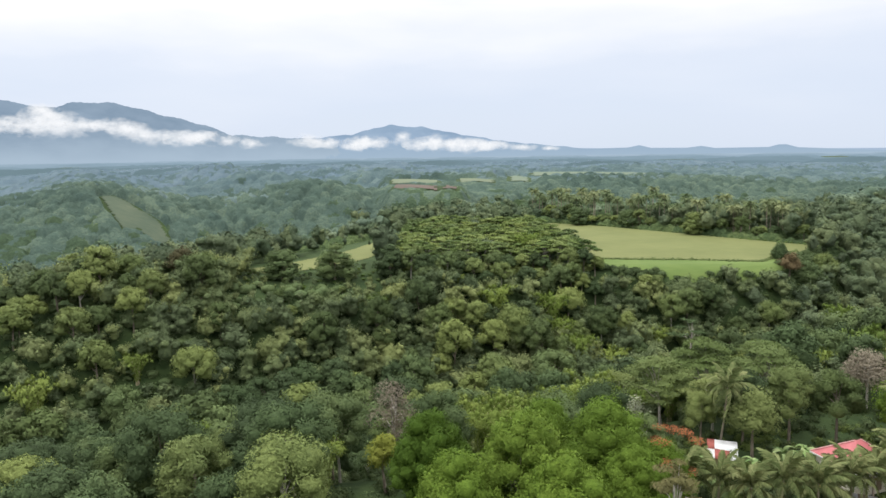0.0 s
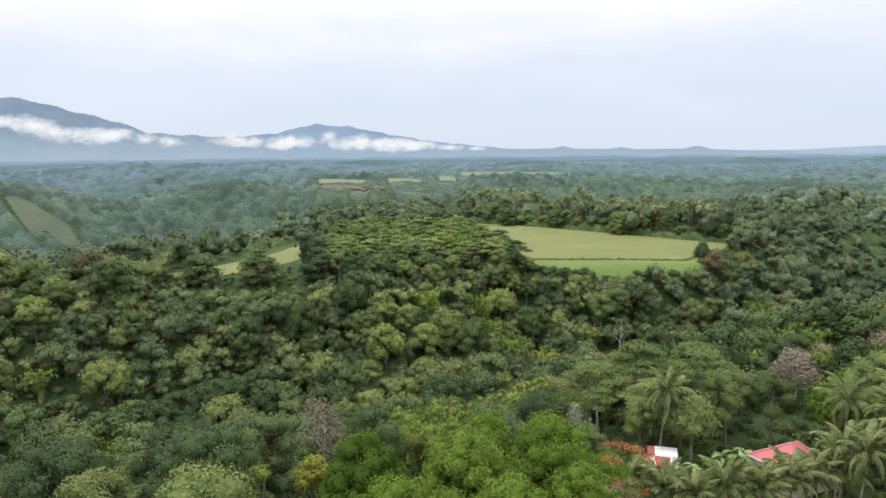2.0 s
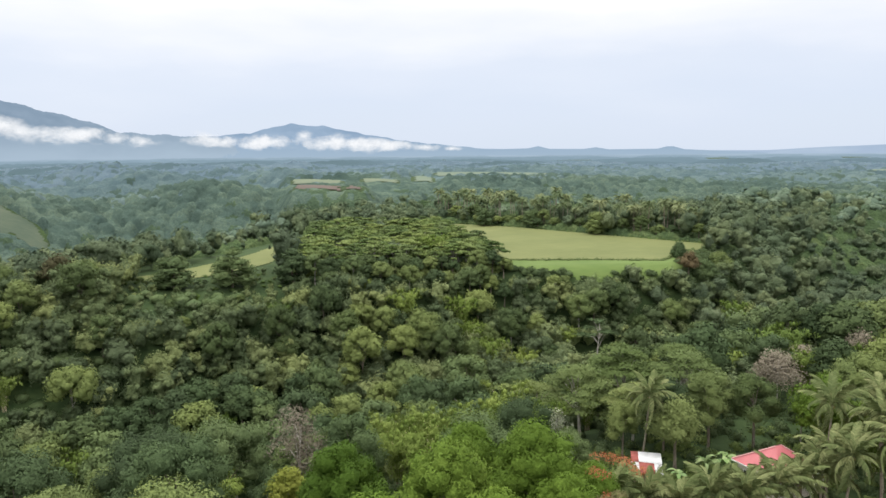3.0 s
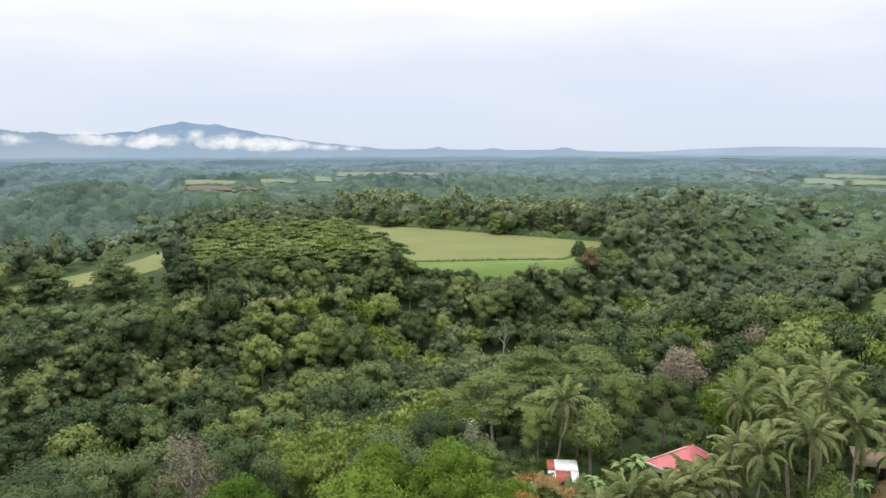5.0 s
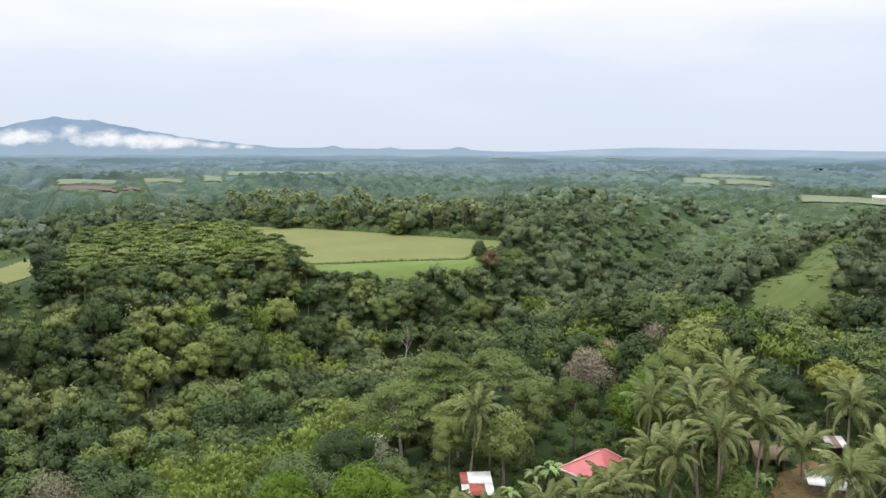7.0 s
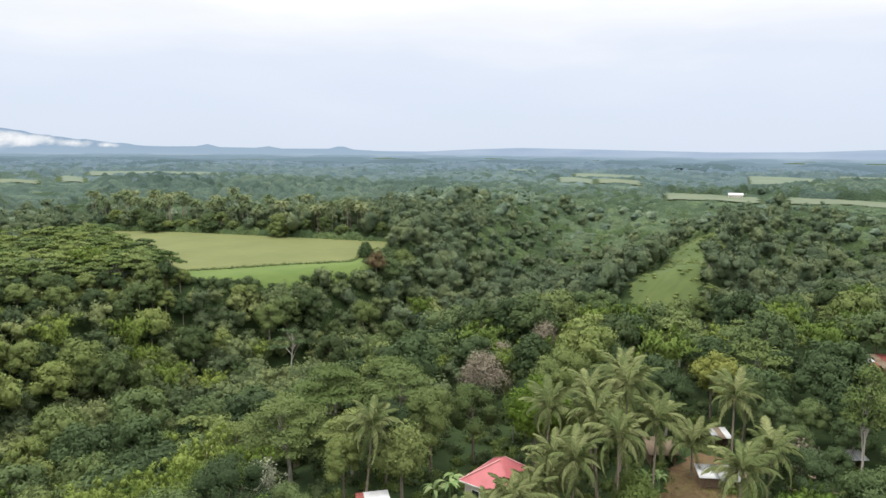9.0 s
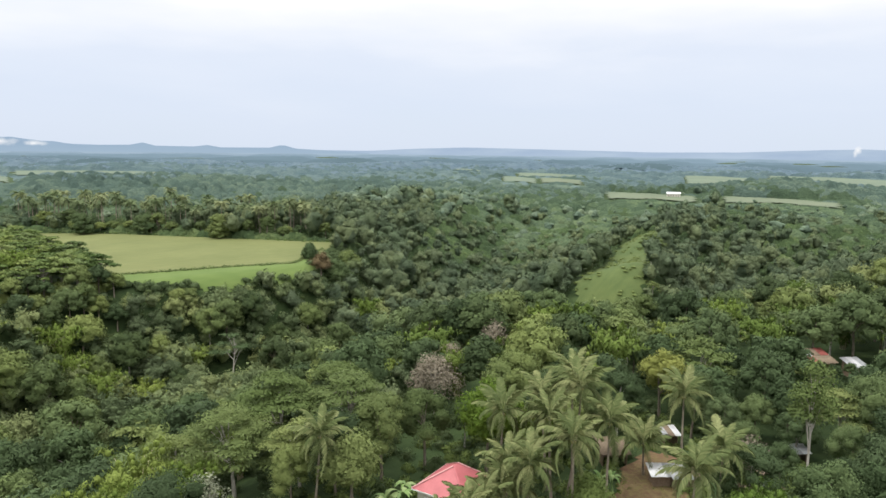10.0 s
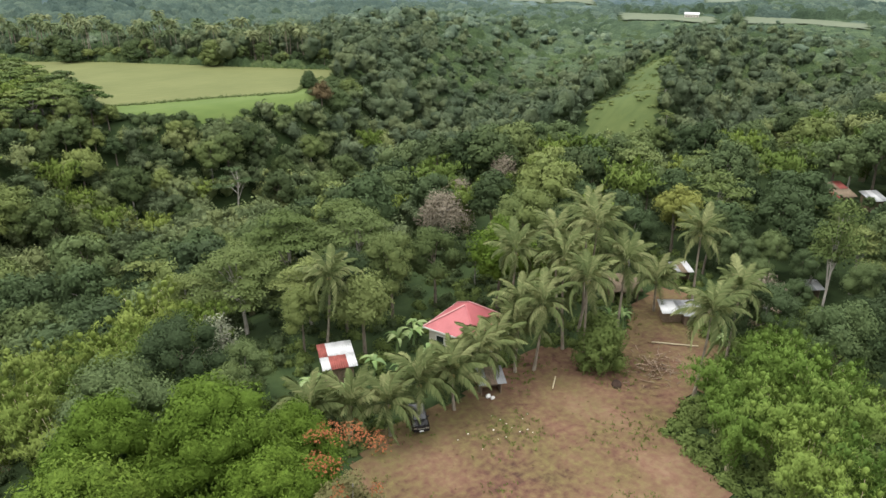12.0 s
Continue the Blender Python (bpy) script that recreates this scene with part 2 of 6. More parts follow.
GRASS_FIELD = grass_material("mown_field", (0.098, 0.113, 0.043), (0.134, 0.146, 0.059))
GRASS_BRIGHT = grass_material("fresh_grass", (0.072, 0.112, 0.032), (0.105, 0.145, 0.044))
GRASS_ROUGH = grass_material("rough_grass", (0.052, 0.078, 0.028), (0.092, 0.118, 0.042))
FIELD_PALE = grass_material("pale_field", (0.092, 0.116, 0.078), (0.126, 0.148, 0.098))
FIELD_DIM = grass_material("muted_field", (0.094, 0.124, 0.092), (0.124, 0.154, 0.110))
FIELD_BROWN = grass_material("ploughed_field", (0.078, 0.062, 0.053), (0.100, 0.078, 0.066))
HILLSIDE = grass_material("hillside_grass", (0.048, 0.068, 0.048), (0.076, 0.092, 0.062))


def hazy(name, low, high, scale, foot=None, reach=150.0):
    """Distance seen through kilometres of moist air: a plain glowing backdrop with the haze painted in, paler at its
    foot.
    """
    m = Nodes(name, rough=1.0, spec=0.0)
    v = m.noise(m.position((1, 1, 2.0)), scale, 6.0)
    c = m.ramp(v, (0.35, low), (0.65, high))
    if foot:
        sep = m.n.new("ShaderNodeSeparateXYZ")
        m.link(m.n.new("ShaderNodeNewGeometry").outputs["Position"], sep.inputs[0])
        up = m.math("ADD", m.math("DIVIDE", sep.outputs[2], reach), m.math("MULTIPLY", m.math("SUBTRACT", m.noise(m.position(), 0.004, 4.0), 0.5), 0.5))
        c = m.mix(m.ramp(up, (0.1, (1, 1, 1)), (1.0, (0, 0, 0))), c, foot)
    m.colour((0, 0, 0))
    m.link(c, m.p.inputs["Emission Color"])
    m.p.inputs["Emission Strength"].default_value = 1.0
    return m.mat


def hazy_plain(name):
    """The far plain, glowing: dark woodland under painted haze, paler with distance, with hedges and clearings as faint
    streaks.
    """
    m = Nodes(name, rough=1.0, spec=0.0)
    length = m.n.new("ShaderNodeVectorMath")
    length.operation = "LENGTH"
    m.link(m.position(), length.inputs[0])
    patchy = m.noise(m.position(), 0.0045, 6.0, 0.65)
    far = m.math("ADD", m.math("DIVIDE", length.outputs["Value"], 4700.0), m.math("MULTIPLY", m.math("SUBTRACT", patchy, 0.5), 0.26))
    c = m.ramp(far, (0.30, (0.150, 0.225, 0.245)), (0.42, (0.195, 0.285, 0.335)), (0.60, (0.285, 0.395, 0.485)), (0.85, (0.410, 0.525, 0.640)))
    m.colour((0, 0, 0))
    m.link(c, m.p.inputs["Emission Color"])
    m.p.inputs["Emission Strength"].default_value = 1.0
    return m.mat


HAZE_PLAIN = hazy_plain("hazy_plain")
HAZE_MOUNT = hazy("haze_blue_mountain", (0.225, 0.315, 0.425), (0.305, 0.400, 0.515), 0.005, (0.410, 0.520, 0.635), 190.0)
HAZE_PEAK = hazy("haze_pale_mountain", (0.275, 0.390, 0.545), (0.350, 0.470, 0.625), 0.005, (0.370, 0.490, 0.620), 110.0)
HAZE_FAR = hazy("haze_pale_hills", (0.400, 0.510, 0.670), (0.470, 0.580, 0.720), 0.003)

# ---- building with meshes ----
rng = np.random.default_rng(7)


def mesh_of(name, verts, quads=(), tris=(), normals=None, material=None, smooth=False):
    verts, quads, tris = np.asarray(verts, np.float32).reshape(-1, 3), np.asarray(quads, np.int32).reshape(-1, 4), np.asarray(tris, np.int32).reshape(-1, 3)
    me = bpy.data.meshes.new(name)
    me.vertices.add(len(verts))
    me.vertices.foreach_set("co", verts.ravel())
    me.loops.add(quads.size + tris.size)
    me.loops.foreach_set("vertex_index", np.concatenate([quads.ravel(), tris.ravel()]))
    me.polygons.add(len(quads) + len(tris))
    me.polygons.foreach_set("loop_start", np.concatenate([np.arange(len(quads)) * 4, quads.size + np.arange(len(tris)) * 3]).astype(np.int32))
    me.update(calc_edges=True)
    if smooth or normals is not None:
        me.polygons.foreach_set("use_smooth", np.ones(len(me.polygons), bool))
    if normals is not None:
        me.normals_split_custom_set_from_vertices(np.asarray(normals, np.float32))
    if material:
        me.materials.append(material)
    return me


def part(name, data, material, parent, label=""):
    """One mesh object under a thing or a part; data is a bmesh or a mesh."""
    if isinstance(data, bmesh.types.BMesh):
        me = bpy.data.meshes.new(name)
        data.to_mesh(me)
        data.free()
        data = me
    if material and not data.materials:
        data.materials.append(material)
    ob = new(name, data)
    ob.parent = parent
    return tagged(ob, label)


def thing(name, label, category, group="", m=None, kind=""):
    ob = new(name)
    ob.empty_display_size = 0.3
    if m is not None:
        ob.matrix_basis = m
    return tagged(ob, label, category, group, kind)


def box(bm, cx, cy, cz, sx, sy, sz, rz=0.0, bevel=0.0):
    made = bmesh.ops.create_cube(bm, size=1.0, matrix=pose(cx, cy, cz, 0, 0, rz) @ Matrix.Diagonal((sx, sy, sz, 1)))
    if bevel:
        edges = list({e for v in made["verts"] for e in v.link_edges})
        bmesh.ops.bevel(bm, geom=edges, offset=bevel, segments=2, affect="EDGES", profile=0.7)
    return bm


def tube(points, radii, sides=6):
    """Verts and quads of a tapered tube along points."""
    pts = np.asarray(points, float)
    step = np.gradient(pts, axis=0)
    step /= np.linalg.norm(step, axis=1)[:, None] + 1e-9
    ref = np.where(np.abs(step[:, 2:3]) > 0.9, [[1.0, 0, 0]], [[0, 0, 1.0]])
    u = np.cross(step, ref)
    u /= np.linalg.norm(u, axis=1)[:, None] + 1e-9
    v = np.cross(step, u)
    ang = np.arange(sides) * 2 * np.pi / sides
    ring = np.cos(ang)[None, :, None] * u[:, None] + np.sin(ang)[None, :, None] * v[:, None]
    verts = (pts[:, None] + ring * np.asarray(radii, float)[:, None, None]).reshape(-1, 3)
    k, s = np.meshgrid(np.arange(len(pts) - 1), np.arange(sides), indexing="ij")
    a, b = k * sides + s, k * sides + (s + 1) % sides
    return verts, np.stack([a, b, b + sides, a + sides], -1).reshape(-1, 4)


def joined(pieces):
    """Several (verts, quads, tris, normals) as one; tris and normals may be missing."""
    vs, qs, ts, ns, n = [], [], [], [], 0
    for p in pieces:
        vs.append(np.asarray(p[0], float).reshape(-1, 3))
        qs.append(np.asarray(p[1], int).reshape(-1, 4) + n)
        ts.append((np.asarray(p[2], int).reshape(-1, 3) if len(p) > 2 else np.zeros((0, 3), int)) + n)
        if len(p) > 3:
            ns.append(p[3])
        n += len(vs[-1])
    out = (np.concatenate(vs), np.concatenate(qs), np.concatenate(ts))
    return (*out, np.concatenate(ns)) if len(ns) == len(pieces) else out


def unit(a):
    return a / (np.linalg.norm(a, axis=-1, keepdims=True) + 1e-9)


def leaves(centres, out, size, aspect=1.7, r=rng, jitter=0.55, soft=0.45, droop=0.0):
    """Small three-cornered leaves at centres, facing roughly along out."""
    n = len(centres)
    face = unit(out + r.normal(0, jitter, (n, 3)))
    along = unit(np.cross(face, r.normal(0, 1, (n, 3))) + (0, 0, -droop))
    side = np.cross(face, along)
    s = (np.ones(n) * size * r.uniform(0.7, 1.4, n))[:, None]
    v = np.stack([centres - along * s * aspect * 0.4 + side * s * 0.5, centres - along * s * aspect * 0.4 - side * s * 0.5, centres + along * s * aspect * 0.6], 1)
    nv = unit(face * np.sign((face * out).sum(1, keepdims=True) + 1e-6) * (1 - soft) + out * soft)
    return v.reshape(-1, 3), np.zeros((0, 4), int), np.arange(3 * n).reshape(-1, 3), np.repeat(nv, 3, axis=0)


ICO = bmesh.new()
bmesh.ops.create_icosphere(ICO, subdivisions=1, radius=1.0)
ICO.verts.ensure_lookup_table()
ICO_V, ICO_T = np.array([v.co[:] for v in ICO.verts]), np.array([[v.index for v in f.verts] for f in ICO.faces])
ICO.free()


ICO = bmesh.new()
bmesh.ops.create_icosphere(ICO, subdivisions=2, radius=1.0)
ICO.verts.ensure_lookup_table()
BALL_V, BALL_T = np.array([v.co[:] for v in ICO.verts]), np.array([[v.index for v in f.verts] for f in ICO.faces])
ICO.free()


def core(centre, radii, r=rng):
    return centre + ICO_V * np.asarray(radii) * r.uniform(0.85, 1.1, (len(ICO_V), 1)), np.zeros((0, 4), int), ICO_T, unit(ICO_V / np.asarray(radii))


def clump(centre, radii, r=rng):
    """A closed, uneven mass of foliage, as a far crown shows it."""
    ph = r.uniform(0, 6, 4)
    w = 1 + 0.14 * np.sin(BALL_V[:, :1] * 3.6 + ph[0]) * np.sin(BALL_V[:, 1:2] * 4.2 + ph[1]) + 0.10 * np.sin(BALL_V[:, 2:] * 6 + ph[2]) * np.sin(BALL_V[:, :1] * 7 + ph[3]) + r.normal(0, 0.035, (len(BALL_V), 1))
    return centre + BALL_V * np.asarray(radii) * w, np.zeros((0, 4), int), BALL_T, unit(BALL_V / np.asarray(radii) + r.normal(0, 0.06, BALL_V.shape))


def lump_crown(r, lumps, count, size, jitter=0.5, up=0.25, aspect=1.6, inner=0.64, soft=0.5, whole=0.0, body=core):
    """A crown of leafy lumps (centre, radii), each a ragged shell of leaves round a dim core; whole: how far leaves face out of the crown."""
    pieces = []
    heart = np.mean([c for c, _ in lumps], axis=0) - (0, 0, 1.0)
    areas = np.array([rad[0] * (rad[0] + rad[2]) for _, rad in lumps])
    for (c, rad), share in zip(lumps, areas / areas.sum()):
        n = max(6, int(count * share))
        d = unit(r.normal(0, 1, (n, 3)) + (0, 0, up))
        d[:, 2] = np.where(d[:, 2] < -0.5, -d[:, 2], d[:, 2])
        ph = r.uniform(0, 6, 6)
        w = 1 + 0.13 * np.sin(d[:, :1] * 4 + ph[0]) * np.cos(d[:, 1:2] * 5 + ph[1]) + 0.11 * np.sin(d[:, 2:] * 8 + ph[2]) * np.sin(d[:, :1] * 9 + ph[3])
        p = np.asarray(c) + d * np.asarray(rad) * w * (1.16 - 0.52 * r.uniform(0, 1, (n, 1)) ** 1.6)
        pieces.append(leaves(p, unit(unit(d / np.asarray(rad)) + whole * unit(p - heart)), size, aspect, r, jitter, soft))
        if inner:
            pieces.append(body(c, np.asarray(rad) * inner, r))
    return joined(pieces)


def dome_lumps(r, count, radius, base, top, flat=0.8, big=(0.28, 0.6)):
    """Lumps spread over a rounded crown between two heights."""
    out = []
    for k in range(count):
        a = k * 2.4 + r.uniform(-0.4, 0.4)
        q = math.sqrt((k + 0.4) / count) * r.uniform(0.8, 1.08)
        rad = radius * r.uniform(*big)
        z = base + (top - base) * (1 - 0.75 * q * q) * r.uniform(0.72, 1.0) - rad * flat * 0.6
        out.append(((radius * 0.68 * q * math.cos(a), radius * 0.68 * q * math.sin(a), z), (rad, rad, rad * flat)))
        if q > 0.55 and r.uniform() < 0.6:
            out.append(((radius * 0.55 * q * math.cos(a + 0.3), radius * 0.55 * q * math.sin(a + 0.3), base + (z - base) * 0.35), (rad * 0.85, rad * 0.85, rad * flat * 0.9)))
    return out


def oval_lumps(r, count, radius, base, top, big=(0.3, 0.46), flat=0.85):
    """Lumps over the upper part of a tall rounded crown, which hangs down round its stem."""
    mid, half = (base + top) / 2, (top - base) / 2
    out = []
    for k in range(count):
        c = 1.0 - 1.5 * (k + 0.3) / count
        a, sn = k * 2.4 + r.uniform(-0.5, 0.5), math.sqrt(max(0.0, 1 - c * c))
        rad = radius * r.uniform(*big)
        q = r.uniform(0.82, 1.12)
        out.append(((0.66 * radius * sn * q * math.cos(a), 0.66 * radius * sn * q * math.sin(a), mid + 0.7 * half * c * q), (rad, rad, rad * flat)))
    return out


def tree_trunk(r, height, radius, lumps, limbs=6, lean=0.06):
    bend = r.normal(0, lean, 2) * height
    ts = np.linspace(0, 1, 6)
    pts = np.stack([bend[0] * ts**2, bend[1] * ts**2, height * ts - 0.6], 1)
    pieces = [tube(pts, radius * (1.25 - 0.95 * ts), 7)]
    for k in range(min(limbs, len(lumps))):
        c = np.array(lumps[k * len(lumps) // max(1, limbs) % len(lumps)][0])
        t0 = r.uniform(0.45, 0.85)
        a = np.array([bend[0] * t0**2, bend[1] * t0**2, height * t0 - 0.6])
        mid = a * 0.45 + c * 0.55 + (0, 0, 0.08 * height)
        pieces.append(tube([a, a * 0.6 + mid * 0.4, mid, c], radius * np.array([0.5, 0.4, 0.28, 0.1]), 5))
    v, q, t = joined(pieces)
    return v, q


def tree_thing(name, label, category, trunk, crown, bark, leaf, group=""):
    t = thing(name, label, category, group)
    part("trunk", mesh_of("trunk", trunk[0], trunk[1], material=bark, smooth=True), bark, t)
    part("crown", mesh_of("crown", *crown, material=leaf), leaf, t)
    return t


def set_at(x, y, z, turn=0.0, size=1.0, wide=1.0):
    return pose(x, y, z, 0, 0, turn) @ Matrix.Diagonal((size * wide, size * wide, size, 1))


# ---- the lie of the land ----
GORGE = np.array([(-420, 60, 40), (-160, 120, 40), (-60, 152, 38), (-5, 170, 37), (55, 196, 34), (110, 208, 30), (175, 216, 27), (245, 250, 24), (330, 320, 16), (430, 360, 10)], float)
VALLEY = np.array([(-900, 90, 50), (-520, 190, 50), (-315, 325, 48), (-220, 470, 44), (-145, 590, 32)], float)
VALE = np.array([(-170, 580, 10), (-60, 610, 20), (90, 640, 18), (300, 700, 14), (520, 760, 8)], float)
GULLY = np.array([(115, 205, 4), (155, 170, 22), (190, 146, 24), (235, 140, 18), (285, 165, 10)], float)
SPUR = np.array([(180, 160, 10), (205, 182, 17), (245, 208, 17), (300, 236, 10), (330, 252, 4)], float)
RIGHT_DIP = np.array([(265, 175, 10), (330, 165, 16), (420, 120, 14), (560, 90, 10)], float)


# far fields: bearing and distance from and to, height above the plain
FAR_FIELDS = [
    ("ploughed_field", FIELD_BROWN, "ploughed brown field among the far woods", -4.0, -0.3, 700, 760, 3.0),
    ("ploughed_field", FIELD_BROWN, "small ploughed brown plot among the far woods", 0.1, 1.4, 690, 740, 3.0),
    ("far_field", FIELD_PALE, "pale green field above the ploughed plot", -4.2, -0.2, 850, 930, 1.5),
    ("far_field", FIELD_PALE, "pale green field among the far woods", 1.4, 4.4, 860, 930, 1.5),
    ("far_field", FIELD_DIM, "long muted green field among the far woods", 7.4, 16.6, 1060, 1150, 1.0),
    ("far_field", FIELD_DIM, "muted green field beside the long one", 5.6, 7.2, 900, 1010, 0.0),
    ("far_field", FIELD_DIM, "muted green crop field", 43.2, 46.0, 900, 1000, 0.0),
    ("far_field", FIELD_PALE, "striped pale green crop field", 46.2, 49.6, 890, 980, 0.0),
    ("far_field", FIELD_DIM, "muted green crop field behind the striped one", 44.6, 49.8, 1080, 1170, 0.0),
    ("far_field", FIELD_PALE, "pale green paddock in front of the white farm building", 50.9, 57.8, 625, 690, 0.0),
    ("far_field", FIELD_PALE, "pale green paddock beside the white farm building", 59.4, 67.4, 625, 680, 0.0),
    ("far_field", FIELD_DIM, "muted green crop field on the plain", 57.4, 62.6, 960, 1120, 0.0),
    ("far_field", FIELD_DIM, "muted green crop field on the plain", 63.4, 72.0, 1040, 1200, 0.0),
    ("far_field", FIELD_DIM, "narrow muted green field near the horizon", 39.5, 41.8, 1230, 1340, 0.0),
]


def trough(x, y, line, width):
    """How far a valley along a line, with its depth at each point, lowers the land."""
    best, low = np.full(x.shape, 1e9), np.zeros(x.shape)
    for (ax, ay, ad), (bx, by, bd) in zip(line[:-1], line[1:]):
        k = np.clip(((x - ax) * (bx - ax) + (y - ay) * (by - ay)) / ((bx - ax) ** 2 + (by - ay) ** 2), 0, 1)
        d = np.hypot(x - ax - k * (bx - ax), y - ay - k * (by - ay))
        low, best = np.where(d < best, ad + k * (bd - ad), low), np.minimum(d, best)
    return low * np.exp(-((best / width) ** 3.4))


def smooth_step(v, a, b):
    t = np.clip((v - a) / (b - a), 0, 1)
    return t * t * (3 - 2 * t)


def field_rise(x, y):
    """How far a place belongs to one of the open far fields, the height of that field, and how tall trees may grow in front of it."""
    az, d = np.degrees(np.arctan2(x, y)), np.hypot(x, y)
    share, height, grow = np.zeros(x.shape), np.zeros(x.shape), np.ones(x.shape)
    for _, _, _, a0, a1, d0, d1, lift in FAR_FIELDS:
        across = smooth_step(az, a0 - 1.6, a0) * (1 - smooth_step(az, a1, a1 + 1.6))
        k = across * smooth_step(d, d0 - 70, d0 - 5) * (1 - smooth_step(d, d1, d1 + 60))
        height = np.where(k > share, 2.0 + lift + (d - d0) * 0.03, height)
        share = np.maximum(share, k)
        grow = np.minimum(grow, 1 - 0.68 * across * smooth_step(d, d0 - 150, d0 - 60) * (d < d1))
    return share, height, grow


def land(x, y):
    x, y = np.asarray(x, float), np.asarray(y, float)
    brink = np.interp(x, (-130, -80, -30, 60, 124, 140, 166, 215), (262, 262, 252, 250, 247, 258, 290, 360))
    level = smooth_step(y - brink, -16, 12) * smooth_step(x, -130, -70) * (1 - smooth_step(x, 170, 215))
    z = -trough(x, y, GORGE, 53.0) * (1 - level) - trough(x, y, VALLEY, 150.0) - trough(x, y, VALE, 75.0) - trough(x, y, RIGHT_DIP, 45.0) + trough(x, y, SPUR, 30.0) - trough(x, y, GULLY, 27.0)
    far = smooth_step(np.hypot(x, y), 400, 680) * (1 - smooth_step(np.hypot(x, y), 1300, 1900))
    spurs = smooth_step(-x, 20, 130) * (9 * np.sin((0.8 * x + 0.45 * y) / 31 + 0.5) + 6 * np.sin((0.3 * x - 0.9 * y) / 37 + 2.0))
    z = z + far * (spurs + 2.2 * np.sin(x / 57 + 1.3) * np.cos(y / 64) + 2 * np.sin((x + y) / 83 + 0.6) - 1.5)
    beyond = smooth_step(np.hypot(x, y), 430, 620)
    z = z + beyond * (5.0 * np.sin((0.3 * x + y) / 74 + 0.9 + 1.3 * np.sin(x / 190)) + 3.2 * np.sin((y - 0.55 * x) / 43 + 2.1 + np.sin((x + y) / 160)) - 2.0)
    share, height, _ = field_rise(x, y)
    z = z * (1 - share) + height * share
    return z - 30 * smooth_step(np.hypot(x, y), 2500, 4800) * 0.2


def land_at(x, y):
    return float(land(np.array([x]), np.array([y]))[0])


side = np.sinh(np.linspace(-5.2, 5.2, 231)) * 53.5
gx, gy = np.meshgrid(60 + side, 140 + side, indexing="ij")
gv = np.stack([gx, gy, land(gx, gy)], -1).reshape(-1, 3)
k, s = np.meshgrid(np.arange(230), np.arange(230), indexing="ij")
gq = np.stack([k * 231 + s, (k + 1) * 231 + s, (k + 1) * 231 + s + 1, k * 231 + s + 1], -1).reshape(-1, 4)
ground = tagged(new("ground", mesh_of("ground", gv, gq, material=GROUND, smooth=True)), "dark green forest floor of undergrowth and leaf litter", "ground", kind="structure")


def inside(x, y, poly):
    x, y = np.asarray(x, float), np.asarray(y, float)
    hit = np.zeros(np.shape(x), bool)
    for (ax, ay), (bx, by) in zip(poly, poly[1:] + poly[:1]):
        cross = ((ay > y) != (by > y)) & (x < (bx - ax) * (y - ay) / (by - ay + 1e-12) + ax)
        hit ^= cross
    return hit


def patch(name, poly, material, label, cell=2.0, lift=0.15, rough=0.0, category="field"):
    """A sheet of land cover that follows the land inside an outline."""
    p = np.array(poly)
    xs, ys = np.arange(p[:, 0].min() - cell, p[:, 0].max() + cell, cell), np.arange(p[:, 1].min() - cell, p[:, 1].max() + cell, cell)
    mx, my = np.meshgrid(xs, ys, indexing="ij")
    wob = 1.5 * np.sin(mx * 0.31 + my * 0.17) + np.sin(mx * 0.9 - my * 0.6)
    keep = inside(mx + wob * cell * 0.25, my + np.roll(wob, 3) * cell * 0.25, poly)
    r = np.random.default_rng(3)
    mz = land(mx, my) + lift + rough * r.normal(0, 1, mx.shape)
    w = len(ys)
    a, b = np.meshgrid(np.arange(len(xs) - 1), np.arange(w - 1), indexing="ij")
    full = (keep[:-1, :-1] & keep[1:, :-1] & keep[1:, 1:] & keep[:-1, 1:]).ravel()
    i = a * w + b
    q = np.stack([i, i + w, i + w + 1, i + 1], -1).reshape(-1, 4)[full]
    used, q2 = np.unique(q, return_inverse=True)
    v = np.stack([mx, my, mz], -1).reshape(-1, 3)[used]
    return tagged(new(name, mesh_of(name, v, q2.reshape(-1, 4), material=material, smooth=True)), label, category, kind="structure")


FIELD = [(58, 274), (100, 268), (123, 262), (150, 284), (168, 301), (132, 342), (96, 388), (66, 412), (48, 420), (50, 340)]
LOW_FIELD = [(61, 276), (100, 270), (123, 264), (164, 303), (166, 299), (142, 268), (127, 253), (116, 249), (104, 252), (90, 248), (78, 253), (62, 258)]
LEFT_FIELD = [(-82, 262), (-66, 252), (-44, 262), (-30, 285), (-22, 330), (-24, 384), (-33, 345), (-46, 303), (-64, 276)]
STRIP = [(330, 252), (326, 236), (278, 208), (238, 184), (208, 163), (186, 152), (172, 160), (188, 182), (226, 204), (284, 234)]
YARD = [(22, 66), (30, 76), (38, 79.5), (46, 79), (56, 80), (62, 81), (66, 76), (74, 77), (80, 81), (88, 82), (90, 77), (80, 69), (79, 64), (68, 62), (60, 60.5), (56, 50), (48, 38), (30, 34), (16, 48)]
FAR_LEFT_SLOPE = [(d * math.sin(radians(a)), d * math.cos(radians(a))) for a, d in ((-26.5, 735), (-25.4, 738), (-23.4, 705), (-22.2, 690), (-21.5, 655), (-22.6, 645), (-23.9, 668), (-24.6, 655), (-26.0, 700))]
patch("field", FIELD, GRASS_FIELD, "mown yellow-green hay field on the plateau", cell=1.0, lift=0.3)
patch("lower_field", LOW_FIELD, GRASS_BRIGHT, "fresh bright green grass below the hay field", cell=1.0, lift=0.2)
